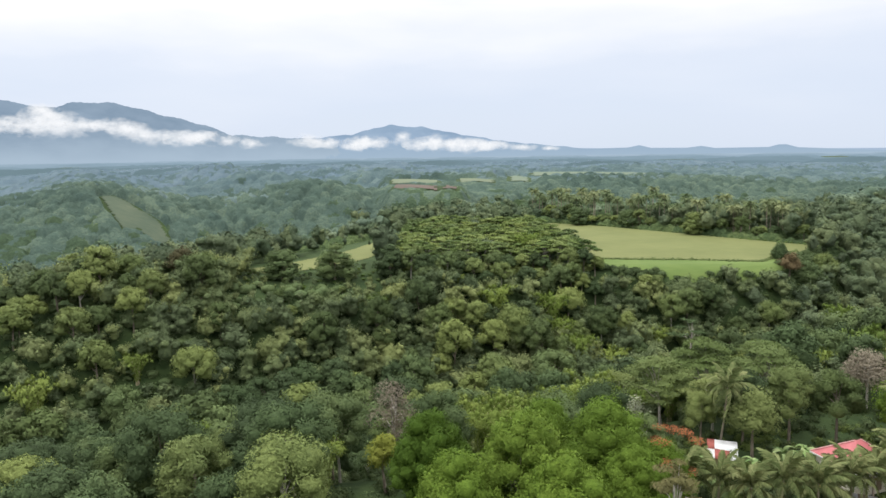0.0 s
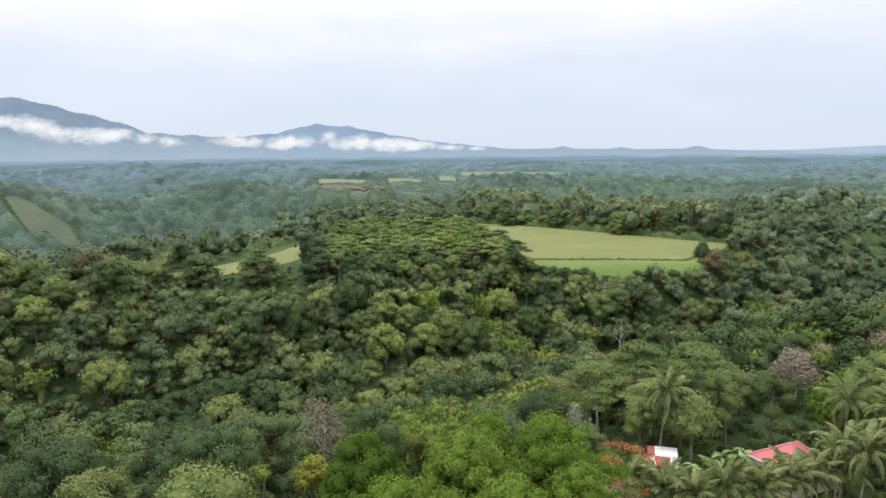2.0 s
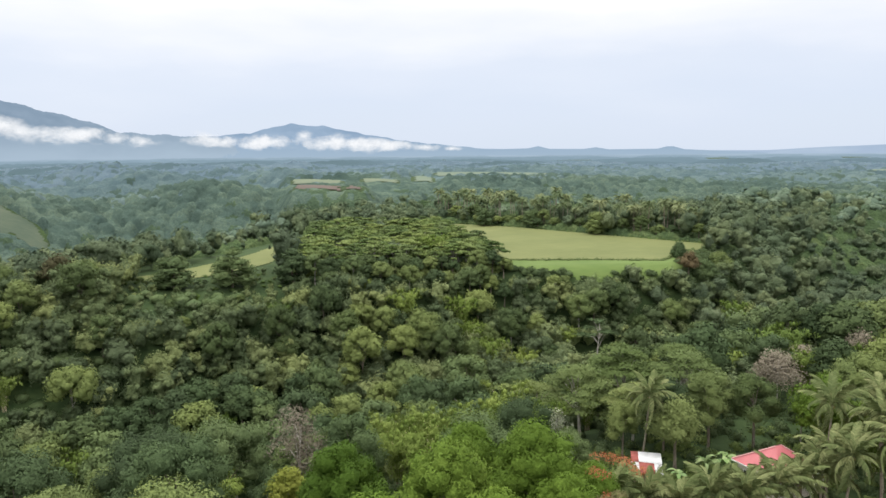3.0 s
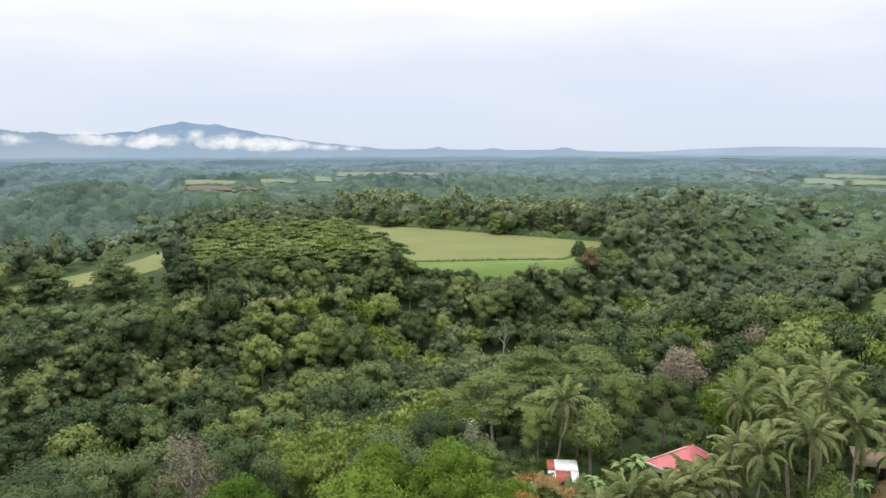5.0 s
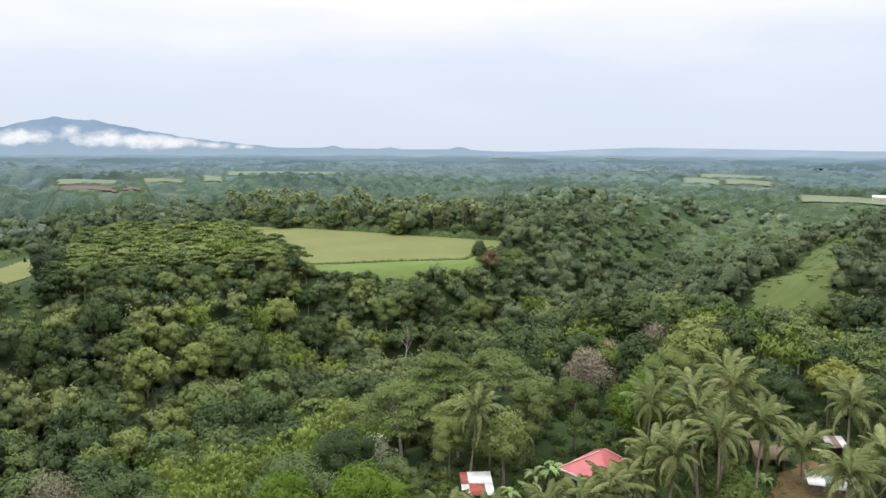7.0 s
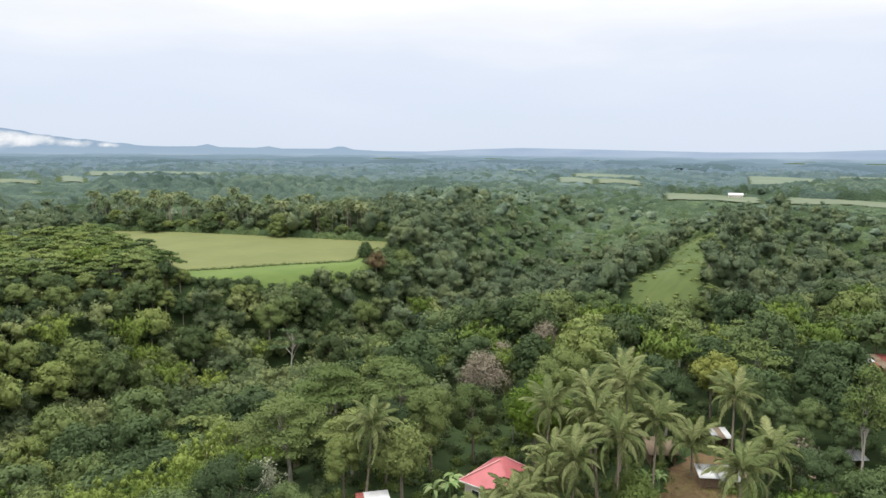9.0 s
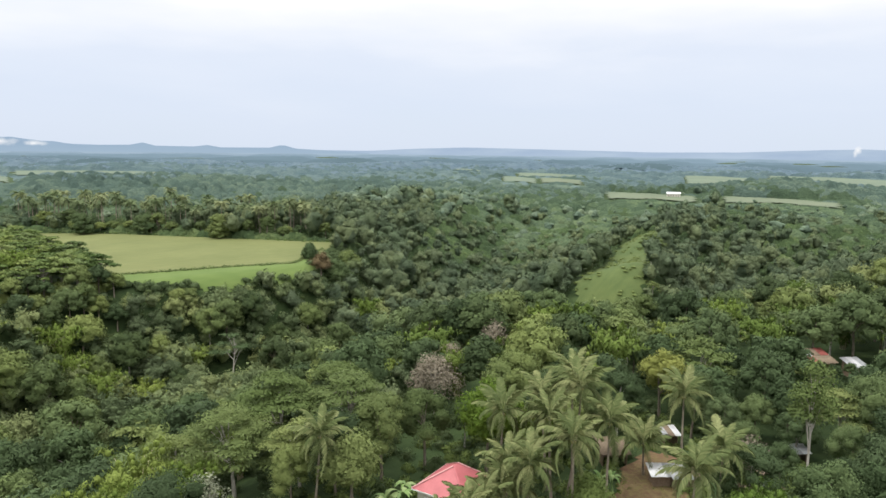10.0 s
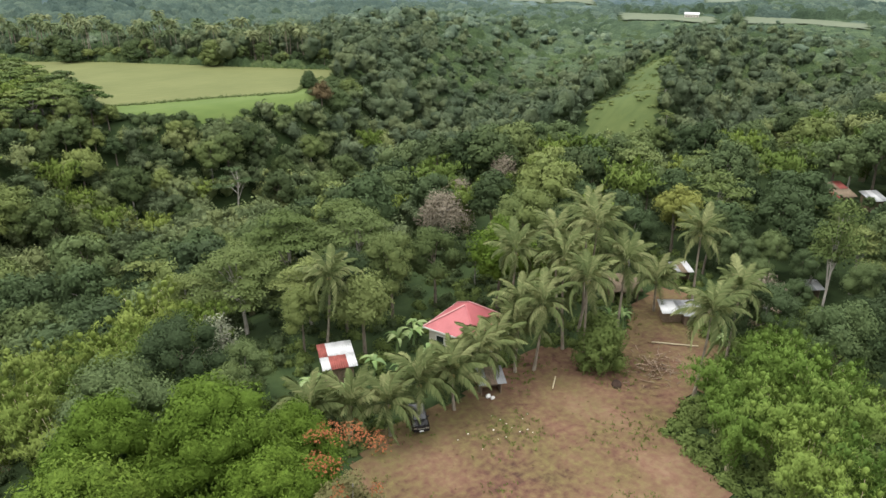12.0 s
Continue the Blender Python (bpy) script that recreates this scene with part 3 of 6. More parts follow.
patch("side_field", LEFT_FIELD, GRASS_FIELD, "narrow yellow-green field behind the tree rows", cell=1.0, lift=0.25)
patch("clearing", STRIP, GRASS_ROUGH, "overgrown grassy clearing running down into the gorge", lift=0.3, rough=0.12)
patch("yard", YARD, SOIL, "bare brown soil yard with weeds and tracks", cell=0.8, lift=0.14, rough=0.035, category="yard")
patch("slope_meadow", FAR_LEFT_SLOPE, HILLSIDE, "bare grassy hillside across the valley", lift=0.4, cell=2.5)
PLATEAU = [(56, 262), (57, 274), (54, 340), (46, 422), (66, 412), (96, 388), (132, 342), (163, 303), (123, 252)]
SIGHT = [(-72, 276), (-74, 262), (-60, 250), (-44, 250), (-28, 262), (-22, 330), (-26, 385)]
FORE = [(208, 160), (180, 166), (160, 154), (140, 138), (150, 126), (176, 130), (206, 146)]
KEEP_CLEAR = [SIGHT, FORE, FIELD, LOW_FIELD, PLATEAU, LEFT_FIELD, STRIP, YARD, FAR_LEFT_SLOPE]
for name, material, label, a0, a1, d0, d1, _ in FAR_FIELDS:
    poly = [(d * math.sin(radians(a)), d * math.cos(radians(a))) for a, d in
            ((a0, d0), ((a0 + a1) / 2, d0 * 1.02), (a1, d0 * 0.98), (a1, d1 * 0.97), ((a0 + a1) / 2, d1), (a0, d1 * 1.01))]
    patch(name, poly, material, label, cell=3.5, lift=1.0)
    KEEP_CLEAR.append(poly)


def blocked(x, y):
    hit = np.zeros(np.shape(x), bool)
    for poly in KEEP_CLEAR:
        hit |= inside(x, y, poly)
    return hit


# ---- trees ----
def make_broadleaf(seed, leaf, name, label, height=13.0, radius=4.4, count=1500, size=0.4, lumps=9, flat=0.8, bark=None, up=0.25, big=(0.28, 0.6), base=0.42, inner=0.64, soft=0.5):
    r = np.random.default_rng(seed)
    ls = dome_lumps(r, lumps, radius, height * base, height, flat, big)
    return tree_thing(name, label, "tree", tree_trunk(r, height * 0.72, 0.24, ls, 5), lump_crown(r, ls, count, size, up=up, inner=inner, soft=soft), bark or BARK, leaf)


def make_forest(seed, leaf, name, label, height, radius, count, size, lumps, base=0.2, big=(0.25, 0.42)):
    """A forest tree with a tall, full crown of rounded masses."""
    r = np.random.default_rng(seed)
    ls = oval_lumps(r, lumps, radius, height * base, height, big)
    return tree_thing(name, label, "tree", tree_trunk(r, height * 0.75, 0.24, ls, 5), lump_crown(r, ls, count, size, up=0.35, inner=0.76, soft=0.66, whole=0.3), BARK_PALE if seed % 3 == 0 else BARK, leaf)


def make_umbrella(seed, leaf, name, label, height=14.0, radius=6.0, count=1900, size=0.36, tiers=17):
    """A feathery tree with foliage in flat, spreading layers on slender limbs."""
    r = np.random.default_rng(seed)
    ls = []
    for k in range(tiers):
        a, q = k * 2.4 + r.uniform(-0.3, 0.3), math.sqrt((k + 0.3) / tiers)
        rad = radius * r.uniform(0.22, 0.34)
        ls.append(((radius * 0.8 * q * math.cos(a), radius * 0.8 * q * math.sin(a), height * (0.97 - 0.36 * q * q - r.uniform(0, 0.2))), (rad, rad, rad * 0.24)))
    return tree_thing(name, label, "tree", tree_trunk(r, height * 0.8, 0.26, ls, 8), lump_crown(r, ls, count, size, jitter=0.4, up=0.6, aspect=2.0, inner=0.45), BARK_PALE, leaf)


def make_bamboo(seed, leaf, label, height=12.0, culms=30, sprays=72, size=0.27):
    """A clump of arching canes, each with its own drooping plume."""
    r = np.random.default_rng(seed)
    canes, plumes = [], []
    for k in range(culms):
        a, spread = k * 2.4 + r.uniform(-0.3, 0.3), r.uniform(1.6, 5.4) * height / 12
        h = height * r.uniform(0.66, 1.0)
        ts = np.linspace(0, 1, 9)
        x = 0.5 * math.cos(a) + spread * ts**2.4 * math.cos(a)
        y = 0.5 * math.sin(a) + spread * ts**2.4 * math.sin(a)
        z = h * (ts * 1.3 - 0.42 * ts**4) - 0.3
        pts = np.stack([x, y, z], 1)
        canes.append(tube(pts[:7], 0.05 * (1.1 - 0.9 * ts[:7]), 4))
        tt = r.uniform(0.05, 1.0, sprays) ** 0.7
        wide = 0.2 + 0.55 * np.sin(np.pi * np.clip(tt * 0.92, 0, 1))[:, None]
        off = r.normal(0, 0.6, (sprays, 3)) * wide
        c = np.stack([np.interp(tt, ts, pts[:, i]) for i in range(3)], 1) + off
        side = np.stack([np.cos(a) * np.ones(sprays), np.sin(a) * np.ones(sprays), 0.9 + r.normal(0, 0.3, sprays)], 1)
        plumes.append(leaves(c, unit(unit(side) + 0.5 * unit(off + (0, 0, 0.12))), size, 2.8, r, 0.4, 0.6, 1.1))
        for u in (0.5, 0.68, 0.84):
            m = np.array([np.interp(u, ts, pts[:, i]) for i in range(3)])
            plumes.append(core(m, (0.36, 0.36, 0.5), r))
    t = thing("bamboo_clump", label, "bamboo")
    tagged(part("culm", mesh_of("culm", *joined(canes), material=POLE), POLE, t), kind="stuff")
    part("crown", mesh_of("crown", *joined(plumes), material=leaf), leaf, t)
    return t


def frond_mesh(r, length=4.2, pairs=20, droop=1.0, broad=1.0, reach=0.2):
    """One palm leaf along +x: an arching midrib, from which the leaflets hang like a ridged roof."""
    ts = np.linspace(0, 1, 9)
    pts = np.stack([length * (ts - 0.24 * droop * ts**3), 0 * ts, length * (0.36 * ts - 0.74 * droop * ts**2.3)], 1)
    v, q = tube(pts, 0.05 * (1.1 - ts), 4)
    pieces = [(v, q, np.zeros((0, 3), int), np.tile((0.0, 0.0, 1.0), (len(v), 1)))]
    for k in range(pairs):
        t = 0.14 + 0.86 * (k + 0.5) / pairs
        c = np.array([np.interp(t, ts, pts[:, i]) for i in range(3)])
        ll = length * reach * (math.sin(math.pi * min(1, 0.24 + t * 0.7)) ** 0.8) * r.uniform(0.85, 1.12)
        for sgn in (-1, 1):
            tip = c + (ll * 0.62, sgn * ll * 0.62, -ll * r.uniform(0.35, 0.85))
            mid = (c + tip) / 2 + (0.0, 0.0, ll * 0.14)
            wdt = np.array([0.075, 0, 0.01]) * broad * length / 4
            n = unit(np.array([0.35 * t + r.normal(0, 0.2), sgn * 0.45 + r.normal(0, 0.15), 1.0]))
            pieces.append((np.array([c - wdt, c + wdt, mid + wdt * 0.9, tip, mid - wdt * 0.9]), np.array([[0, 1, 2, 4] if sgn > 0 else [0, 4, 2, 1]]), np.array([[4, 2, 3] if sgn > 0 else [4, 3, 2]]), np.tile(n, (5, 1))))
    return joined(pieces)


FROND = [mesh_of("frond", *frond_mesh(np.random.default_rng(40 + k), 4.8, 30, d, 1.15, 0.23), material=LEAF_PALM) for k, d in enumerate((0.6, 0.95, 1.35))]
FRUIT_BM = bmesh.new()
bmesh.ops.create_icosphere(FRUIT_BM, subdivisions=1, radius=0.15)
FRUIT = bpy.data.meshes.new("coconut")
FRUIT_BM.to_mesh(FRUIT)
FRUIT_BM.free()
FRUIT.materials.append(plain_material("coconut_husk", (0.16, 0.17, 0.05), (0.28, 0.24, 0.09), 4.0))


def make_palm(x, y, top, lean, seed, fronds=21):
    """A coconut palm whose crown is at the given height above the ground."""
    r = np.random.default_rng(seed)
    z = land_at(x, y)
    t = thing("coconut_palm", "coconut palm with arching grey-green fronds and ringed trunk", "palm", "coconut palms by the house", pose(x, y, z))
    ts = np.linspace(0, 1, 9)
    a = r.uniform(0, 2 * math.pi)
    off = lean * top * (1 - ts) ** 1.6
    pts = np.stack([off * math.cos(a), off * math.sin(a), top * ts - 0.2 * (1 - ts)], 1)
    part("trunk", mesh_of("trunk", *tube(pts, 0.17 - 0.06 * ts + 0.08 * (1 - ts) ** 6, 8), material=BARK_PALM, smooth=True), BARK_PALM, t)
    for k in range(fronds):
        up = (84 - 100 * (k / fronds) ** 1.1 if top < 7 else 76 - 118 * (k / fronds) ** 1.1) + r.uniform(-7, 7)
        f = part("frond", FROND[0 if up > 30 else 1 if up > -8 else 2], None, t)
        f.matrix_basis = pose(0, 0, top) @ pose(0, 0, 0, 0, 0, k * 137.5 + r.uniform(-12, 12)) @ pose(0, 0, 0, r.uniform(-25, 25), -up * 0.8, 0) @ Matrix.Scale(r.uniform(0.75, 1.12), 4)
    for k in range(4):
        part("coconut", FRUIT, None, t).location = (0.24 * math.cos(k * 1.7), 0.24 * math.sin(k * 1.7), top - 0.35)
    return t


def make_grove_palm(seed, height=13.0):
    r = np.random.default_rng(seed)
    pieces = []
    for k in range(16):
        v, q, tr, nv = frond_mesh(r, 4.2, 9, 1.0, 3.4, 0.26)
        up = 58 - 100 * (k / 16) + r.uniform(-8, 8)
        mtx = np.array(pose(0, 0, height) @ pose(0, 0, 0, 0, 0, k * 137.5) @ pose(0, 0, 0, 0, -up * 0.8, 0))
        v = v.copy()
        v[:, 1] *= 1.25
        pieces.append((v @ mtx[:3, :3].T + mtx[:3, 3], q, tr, nv @ mtx[:3, :3].T))
    t = thing("coconut_palm", "slender coconut palm in the grove along the field", "palm", "coconut palms along the field")
    ts = np.linspace(0, 1, 6)
    part("trunk", mesh_of("trunk", *tube(np.stack([0.5 * (1 - ts), 0 * ts, height * ts - 0.2], 1), 0.2 - 0.08 * ts, 6), material=BARK_PALM), BARK_PALM, t)
    part("crown", mesh_of("crown", *joined(pieces), material=LEAF_PALM_FAR), LEAF_PALM_FAR, t)
    return t


class Kind:
    """A kind of tree: a few shapes built once, then copied to where they stand."""

    def __init__(self, shapes):
        self.shapes, self.used = shapes, [False] * len(shapes)

    def put(self, x, y, turn, size, wide=1.0, sink=0.0):
        k = int(abs(math.sin(x * 12.9 + y * 7.3)) * 997) % len(self.shapes)
        m = set_at(x, y, land_at(x, y) - sink, turn, size, wide)
        if not self.used[k]:
            self.used[k] = True
            self.shapes[k].matrix_basis = m
            return self.shapes[k]
        src = self.shapes[k]
        keep = src.matrix_basis.copy()
        src.matrix_basis = Matrix()
        ob = copy_thing(src, m)
        src.matrix_basis = keep
        return ob

    def finish(self):
        for ob, used in zip(self.shapes, self.used):
            if not used:
                for o in (*ob.children_recursive, ob):
                    bpy.data.objects.remove(o)


def forest_kind(count, size, seed):
    return Kind([make_forest(seed + k, LEAF_WOOD, "broadleaf_tree", "mid-green broadleaf forest tree with a lumpy crown", 11 + 1.5 * (k % 4), 4.3 + 0.5 * (k % 3), count, size, 15 + k % 6, 0.16 + 0.05 * (k % 3)) for k in range(8)])


def shade_kind(count, size, seed):
    return Kind([make_forest(seed + k, LEAF_DARK, "shade_tree", "tall dark green forest tree with a dense crown", 12 + 1.5 * (k % 3), 4.6 + 0.6 * (k % 3), count, size, 17 + k % 4, 0.18, (0.24, 0.38)) for k in range(6)])


def feather_kind(count, size, seed):
    return Kind([make_umbrella(seed + k, LEAF_FEATHER, "feathery_tree", "feathery light green tree with flat layered foliage", 14, 6.0 + 0.5 * k, count, size, 26) for k in range(4)])


def bamboo_kind(sprays, size, seed):
    return Kind([make_bamboo(seed + k, LEAF_BAMBOO, "yellow-green bamboo clump with drooping plumes", 12, 30, sprays, size) for k in range(4)])


FOREST, FOREST_NEAR = forest_kind(2700, 0.34, 100), forest_kind(9000, 0.165, 130)
DARKS, DARKS_NEAR = shade_kind(2700, 0.34, 200), shade_kind(9000, 0.165, 230)
UMBRELLAS, UMBRELLAS_NEAR = feather_kind(2200, 0.34, 300), feather_kind(8500, 0.19, 330)
BAMBOOS, BAMBOOS_NEAR = bamboo_kind(50, 0.3, 500), bamboo_kind(260, 0.135, 530)
CANES = Kind([make_bamboo(560 + k, LEAF_CANE, "fresh green bamboo clump with drooping plumes", 12, 34, 280, 0.135) for k in range(3)])
GROVE = Kind([make_umbrella(400 + k, LEAF_GROVE, "plantation_tree", "plantation tree with layered fresh green foliage", 9.5, 4.4, 1500, 0.36, 18) for k in range(4)])
BRIGHTS = Kind([make_broadleaf(600 + k, LEAF_BRIGHT, "bright_tree", "large tree with dense bright green clustered leaves", 17.8, 7.4, 30000, 0.155, 80, 0.9, big=(0.13, 0.22), inner=0.82, soft=0.66) for k in range(2)])
PALMS_FAR = Kind([make_grove_palm(700 + k, 13 + 1.5 * k) for k in range(3)])

pick = np.random.default_rng(11)
taken = []


def free_of(x, y, reach):
    return all((x - a) ** 2 + (y - b) ** 2 > (reach + c) ** 2 for a, b, c in taken)


# the bright clump in front of the shed
for x, y, s in ((17.5, 71.0, 1.0), (8.0, 67.0, 1.02), (-1.5, 73.0, 0.9), (11.0, 59.5, 0.95), (18.5, 64.5, 0.86), (1.0, 62.0, 0.9), (11.5, 77.0, 0.88), (23.5, 71.5, 0.72)):
    BRIGHTS.put(x, y, pick.uniform(0, 360), s)
    taken.append((x, y, 5.0))

# coconut palms round the house: place, crown height
PALMS = [(40.6, 95.0, 10.5), (30.2, 81.6, 3.6), (36.6, 77.6, 4.0), (40.4, 77.6, 4.8), (44.4, 77.2, 4.6), (48.6, 77.6, 5.2), (57.0, 80.0, 8), (54.9, 78.5, 5.8), (57.4, 76.8, 8.6),
         (62.0, 74.5, 11.2), (69.2, 79.4, 14.5), (62.9, 79.0, 12.2), (69.3, 74.9, 11.4), (67.1, 62.1, 10.5), (74.7, 63.2, 10.5), (86.8, 75.6, 10.5), (80.6, 77.5, 4.6), (51.5, 78, 5.0), (47.0, 80.4, 2.6), (33.6, 79.6, 4.0),
         (66, 83, 13), (73, 84, 14), (60, 84, 12)]
for k, (x, y, top) in enumerate(PALMS):
    make_palm(x, y, top, 0.03 + 0.07 * pick.uniform(), 800 + k)
    taken.append((x, y, 1.2))
taken += [(33.5, 84.5, 5.0), (28, 81, 3.0), (35.5, 89, 4.0), (45, 83, 4.0), (92, 76, 3.5), (48, 82, 3), (54, 86, 7.5), (38, 90, 3.5), (50, 77, 2.5), (80.6, 73.5, 4.5), (92, 81, 3), (80.7, 81.5, 3), (87, 64.2, 3), (40, 77, 2.5), (144.5, 82, 4.5), (135, 78.5, 3.5), (150.5, 76.5, 3.0), (66, 105, 4), (63, 99, 3), (30, 75, 3), (63, 72, 3), (98, 63.7, 3)]

# big feathery trees, bamboo and others that stand out
for x, y, s in ((36, 110, 0.92), (45, 115, 1.05), (52, 108, 0.95), (42, 103, 0.72), (57, 117, 0.9), (31, 117, 0.85), (60, 143, 1.0), (47, 131, 0.95)):
    UMBRELLAS_NEAR.put(x, y, pick.uniform(0, 360), s, 1.1)
    taken.append((x, y, 3.5))
for x, y, s in ((76, 140, 1.0), (62, 52, 0.85), (63, 57.5, 0.8), (57.5, 47, 0.85), (54, 41.5, 0.85), (66, 47, 0.9), (70, 56, 0.9), (58.5, 53.5, 0.75), (60, 42, 0.9), (68, 51, 0.95), (75, 58, 0.8), (52, 36, 0.85), (22, 99, 0.85), (14, 97, 0.8), (28, 104, 0.8), (6, 100, 0.8), (17, 108, 0.8),
                (137, 203, 1.0), (145, 195, 1.0), (128, 212, 0.9), (86, 110, 1.0), (92, 106, 1.0), (80, 116, 0.95), (100, 115, 1.0), (150, 188, 0.9)):
    (CANES if x > 50 and y < 60 else BAMBOOS_NEAR if y < 150 else BAMBOOS).put(x, y, pick.uniform(0, 360), s)
    taken.append((x, y, 2.2))

for k, (x, y, g) in enumerate(((45, 99, 0.8), (51.5, 98, 0.85), (58, 97, 0.9), (71, 91, 0.85), (77, 89, 0.8), (83, 88, 0.75), (89, 88, 0.8), (67, 99, 0.5), (38, 97.5, 0.62), (28, 91, 0.6), (24, 86, 0.62), (97, 80, 0.75))):
    (DARKS_NEAR if k % 3 == 0 else FOREST_NEAR).put(x, y, pick.uniform(0, 360), g)
    taken.append((x, y, 2.0))
for x, y, g in ((95, 71, 0.55), (93, 64.5, 0.5), (99, 58, 0.62), (92, 56, 0.55), (101, 66, 0.6), (97, 75, 0.58), (103, 73, 0.65), (138.5, 79, 0.3), (141, 76.5, 0.32), (137, 82.5, 0.3), (147, 76, 0.3), (133, 76, 0.45), (131, 80.5, 0.45), (126, 75, 0.6)):
    DARKS_NEAR.put(x, y, pick.uniform(0, 360), g)
    taken.append((x, y, 2.4))

# trees that stand out by colour or shape
def stand(tree, x, y, turn=0.0, size=1.0, wide=1.0, reach=3.0):
    tree.matrix_basis = set_at(x, y, land_at(x, y), turn, size, wide)
    taken.append((x, y, reach))
    return tree


def make_bare(seed, leaf, label, height=9.0, radius=3.2, count=700, size=0.22, bark=None, stem=0.2, lean=0.06, crown=0.4):
    """A thin tree whose limbs show through sparse leaves."""
    r = np.random.default_rng(seed)
    ls = dome_lumps(r, 12, radius, height * crown, height, 0.9)
    v, q = tree_trunk(r, height * 0.9, stem, ls, 12, lean)
    return tree_thing("bare_tree", label, "tree", (v, q), lump_crown(r, ls, count, size, jitter=0.9, inner=0), bark or BARK_PALE, leaf)


stand(make_bare(61, LEAF_DRY, "dry leafless tree with pinkish-brown twigs", 14.5, 3.8, 3400, 0.16), -7.3, 91.5, reach=4.5)
stand(make_bare(62, LEAF_DRY, "dried-out bamboo with pinkish-brown tops", 10.5, 4.4, 5200, 0.18), 72, 112.5, reach=5.5)
stand(make_bare(63, LEAF_DRY, "withered bush with pale brown twigs", 9, 3.6, 4600, 0.19), 83, 122, reach=4)
stand(make_bare(77, LEAF_DRY, "withered bamboo with straw-coloured tops", 10, 3.4, 3600, 0.19), 99, 127, reach=3)
stand(make_bare(64, LEAF_PALE, "slim tree with whitish flowering twigs", 9, 2.6, 1100, 0.22), 27.9, 97.8, reach=2.5)
stand(make_bare(65, LEAF_DRY, "dead tree with reddish-brown bare branches", 11, 2.2, 420, 0.2, BARK), 83, 64, reach=2)
stand(make_broadleaf(66, LEAF_YELLOW, "yellow_tree", "rounded tree with yellow-green leaves", 12, 4.2, 5200, 0.21, 9), 100.5, 88, reach=3.5)
stand(make_broadleaf(67, LEAF_YELLOW, "yellow_tree", "slender tree with fresh yellow-green leaves", 9, 2.6, 3000, 0.19, 8), -8.1, 86.5, reach=2.5)
stand(make_broadleaf(68, LEAF_RUSSET, "russet_tree", "tree with russet flowering crown at the field edge", 9, 4.2, 1700, 0.4, 9), 130, 254, reach=3.5)
stand(make_broadleaf(69, LEAF_RUSSET, "russet_tree", "wide tree with russet-brown crown on the ridge", 13, 5.2, 1700, 0.42, 10), -91, 238, size=1.0, wide=1.15, reach=4)
stand(make_broadleaf(70, LEAF_BRIGHT, "garden_tree", "dense glossy green tree behind the red-roofed house", 13, 4.8, 7500, 0.21, 14, 0.9), 64, 91, reach=4)
stand(make_broadleaf(71, LEAF_FEATHER, "garden_tree", "leafy light green tree behind the white-roofed shed", 11, 3.8, 6000, 0.2, 12, 0.9), 43.5, 92.5, reach=3.5)
stand(make_broadleaf(72, LEAF_GROVE, "round_bush", "dense green rounded bush tree in the yard", 8.2, 3.6, 9500, 0.16, 26, 1.1, base=0.05, big=(0.2, 0.36)), 62.9, 72.4, reach=3)
stand(make_umbrella(73, LEAF_DARK, "white_limbed_tree", "spreading tree with pale forked limbs in the gorge", 18, 6.5, 620, 0.34, 10), 83, 226, reach=6)
stand(make_bare(74, LEAF_GROVE, "tall tree with a bare pale trunk and thin crown", 20, 2.9, 4200, 0.18, None, 0.16, 0.01, 0.58), 86.6, 58.7, reach=2)
flame = stand(make_umbrella(75, LEAF_FLAMBOYANT, "flame_tree", "tall slender flame tree with orange blossom over thin olive leaves", 20.0, 2.7, 6000, 0.105, 22), 20.6, 58.0, reach=2.5)
blossom = np.random.default_rng(76)
part("blossom", mesh_of("blossom", *lump_crown(blossom, [((1.75 * math.cos(a), 1.75 * math.sin(a), 18.6 + 0.25 * (k % 4)), (0.75, 0.75, 0.2)) for k, a in enumerate((0.1, 0.8, 1.5, 2.2, 2.9, 3.6, 5.6))] + [((0.2, 0.1, 19.5), (1.0, 0.9, 0.22)), ((-1.2, -1.0, 17.0), (0.5, 0.5, 0.5)), ((0.9, -1.5, 16.2), (0.4, 0.4, 0.6))], 950, 0.085, up=0.8, inner=0), material=LEAF_FLAME), LEAF_FLAME, flame, "orange-red blossom")


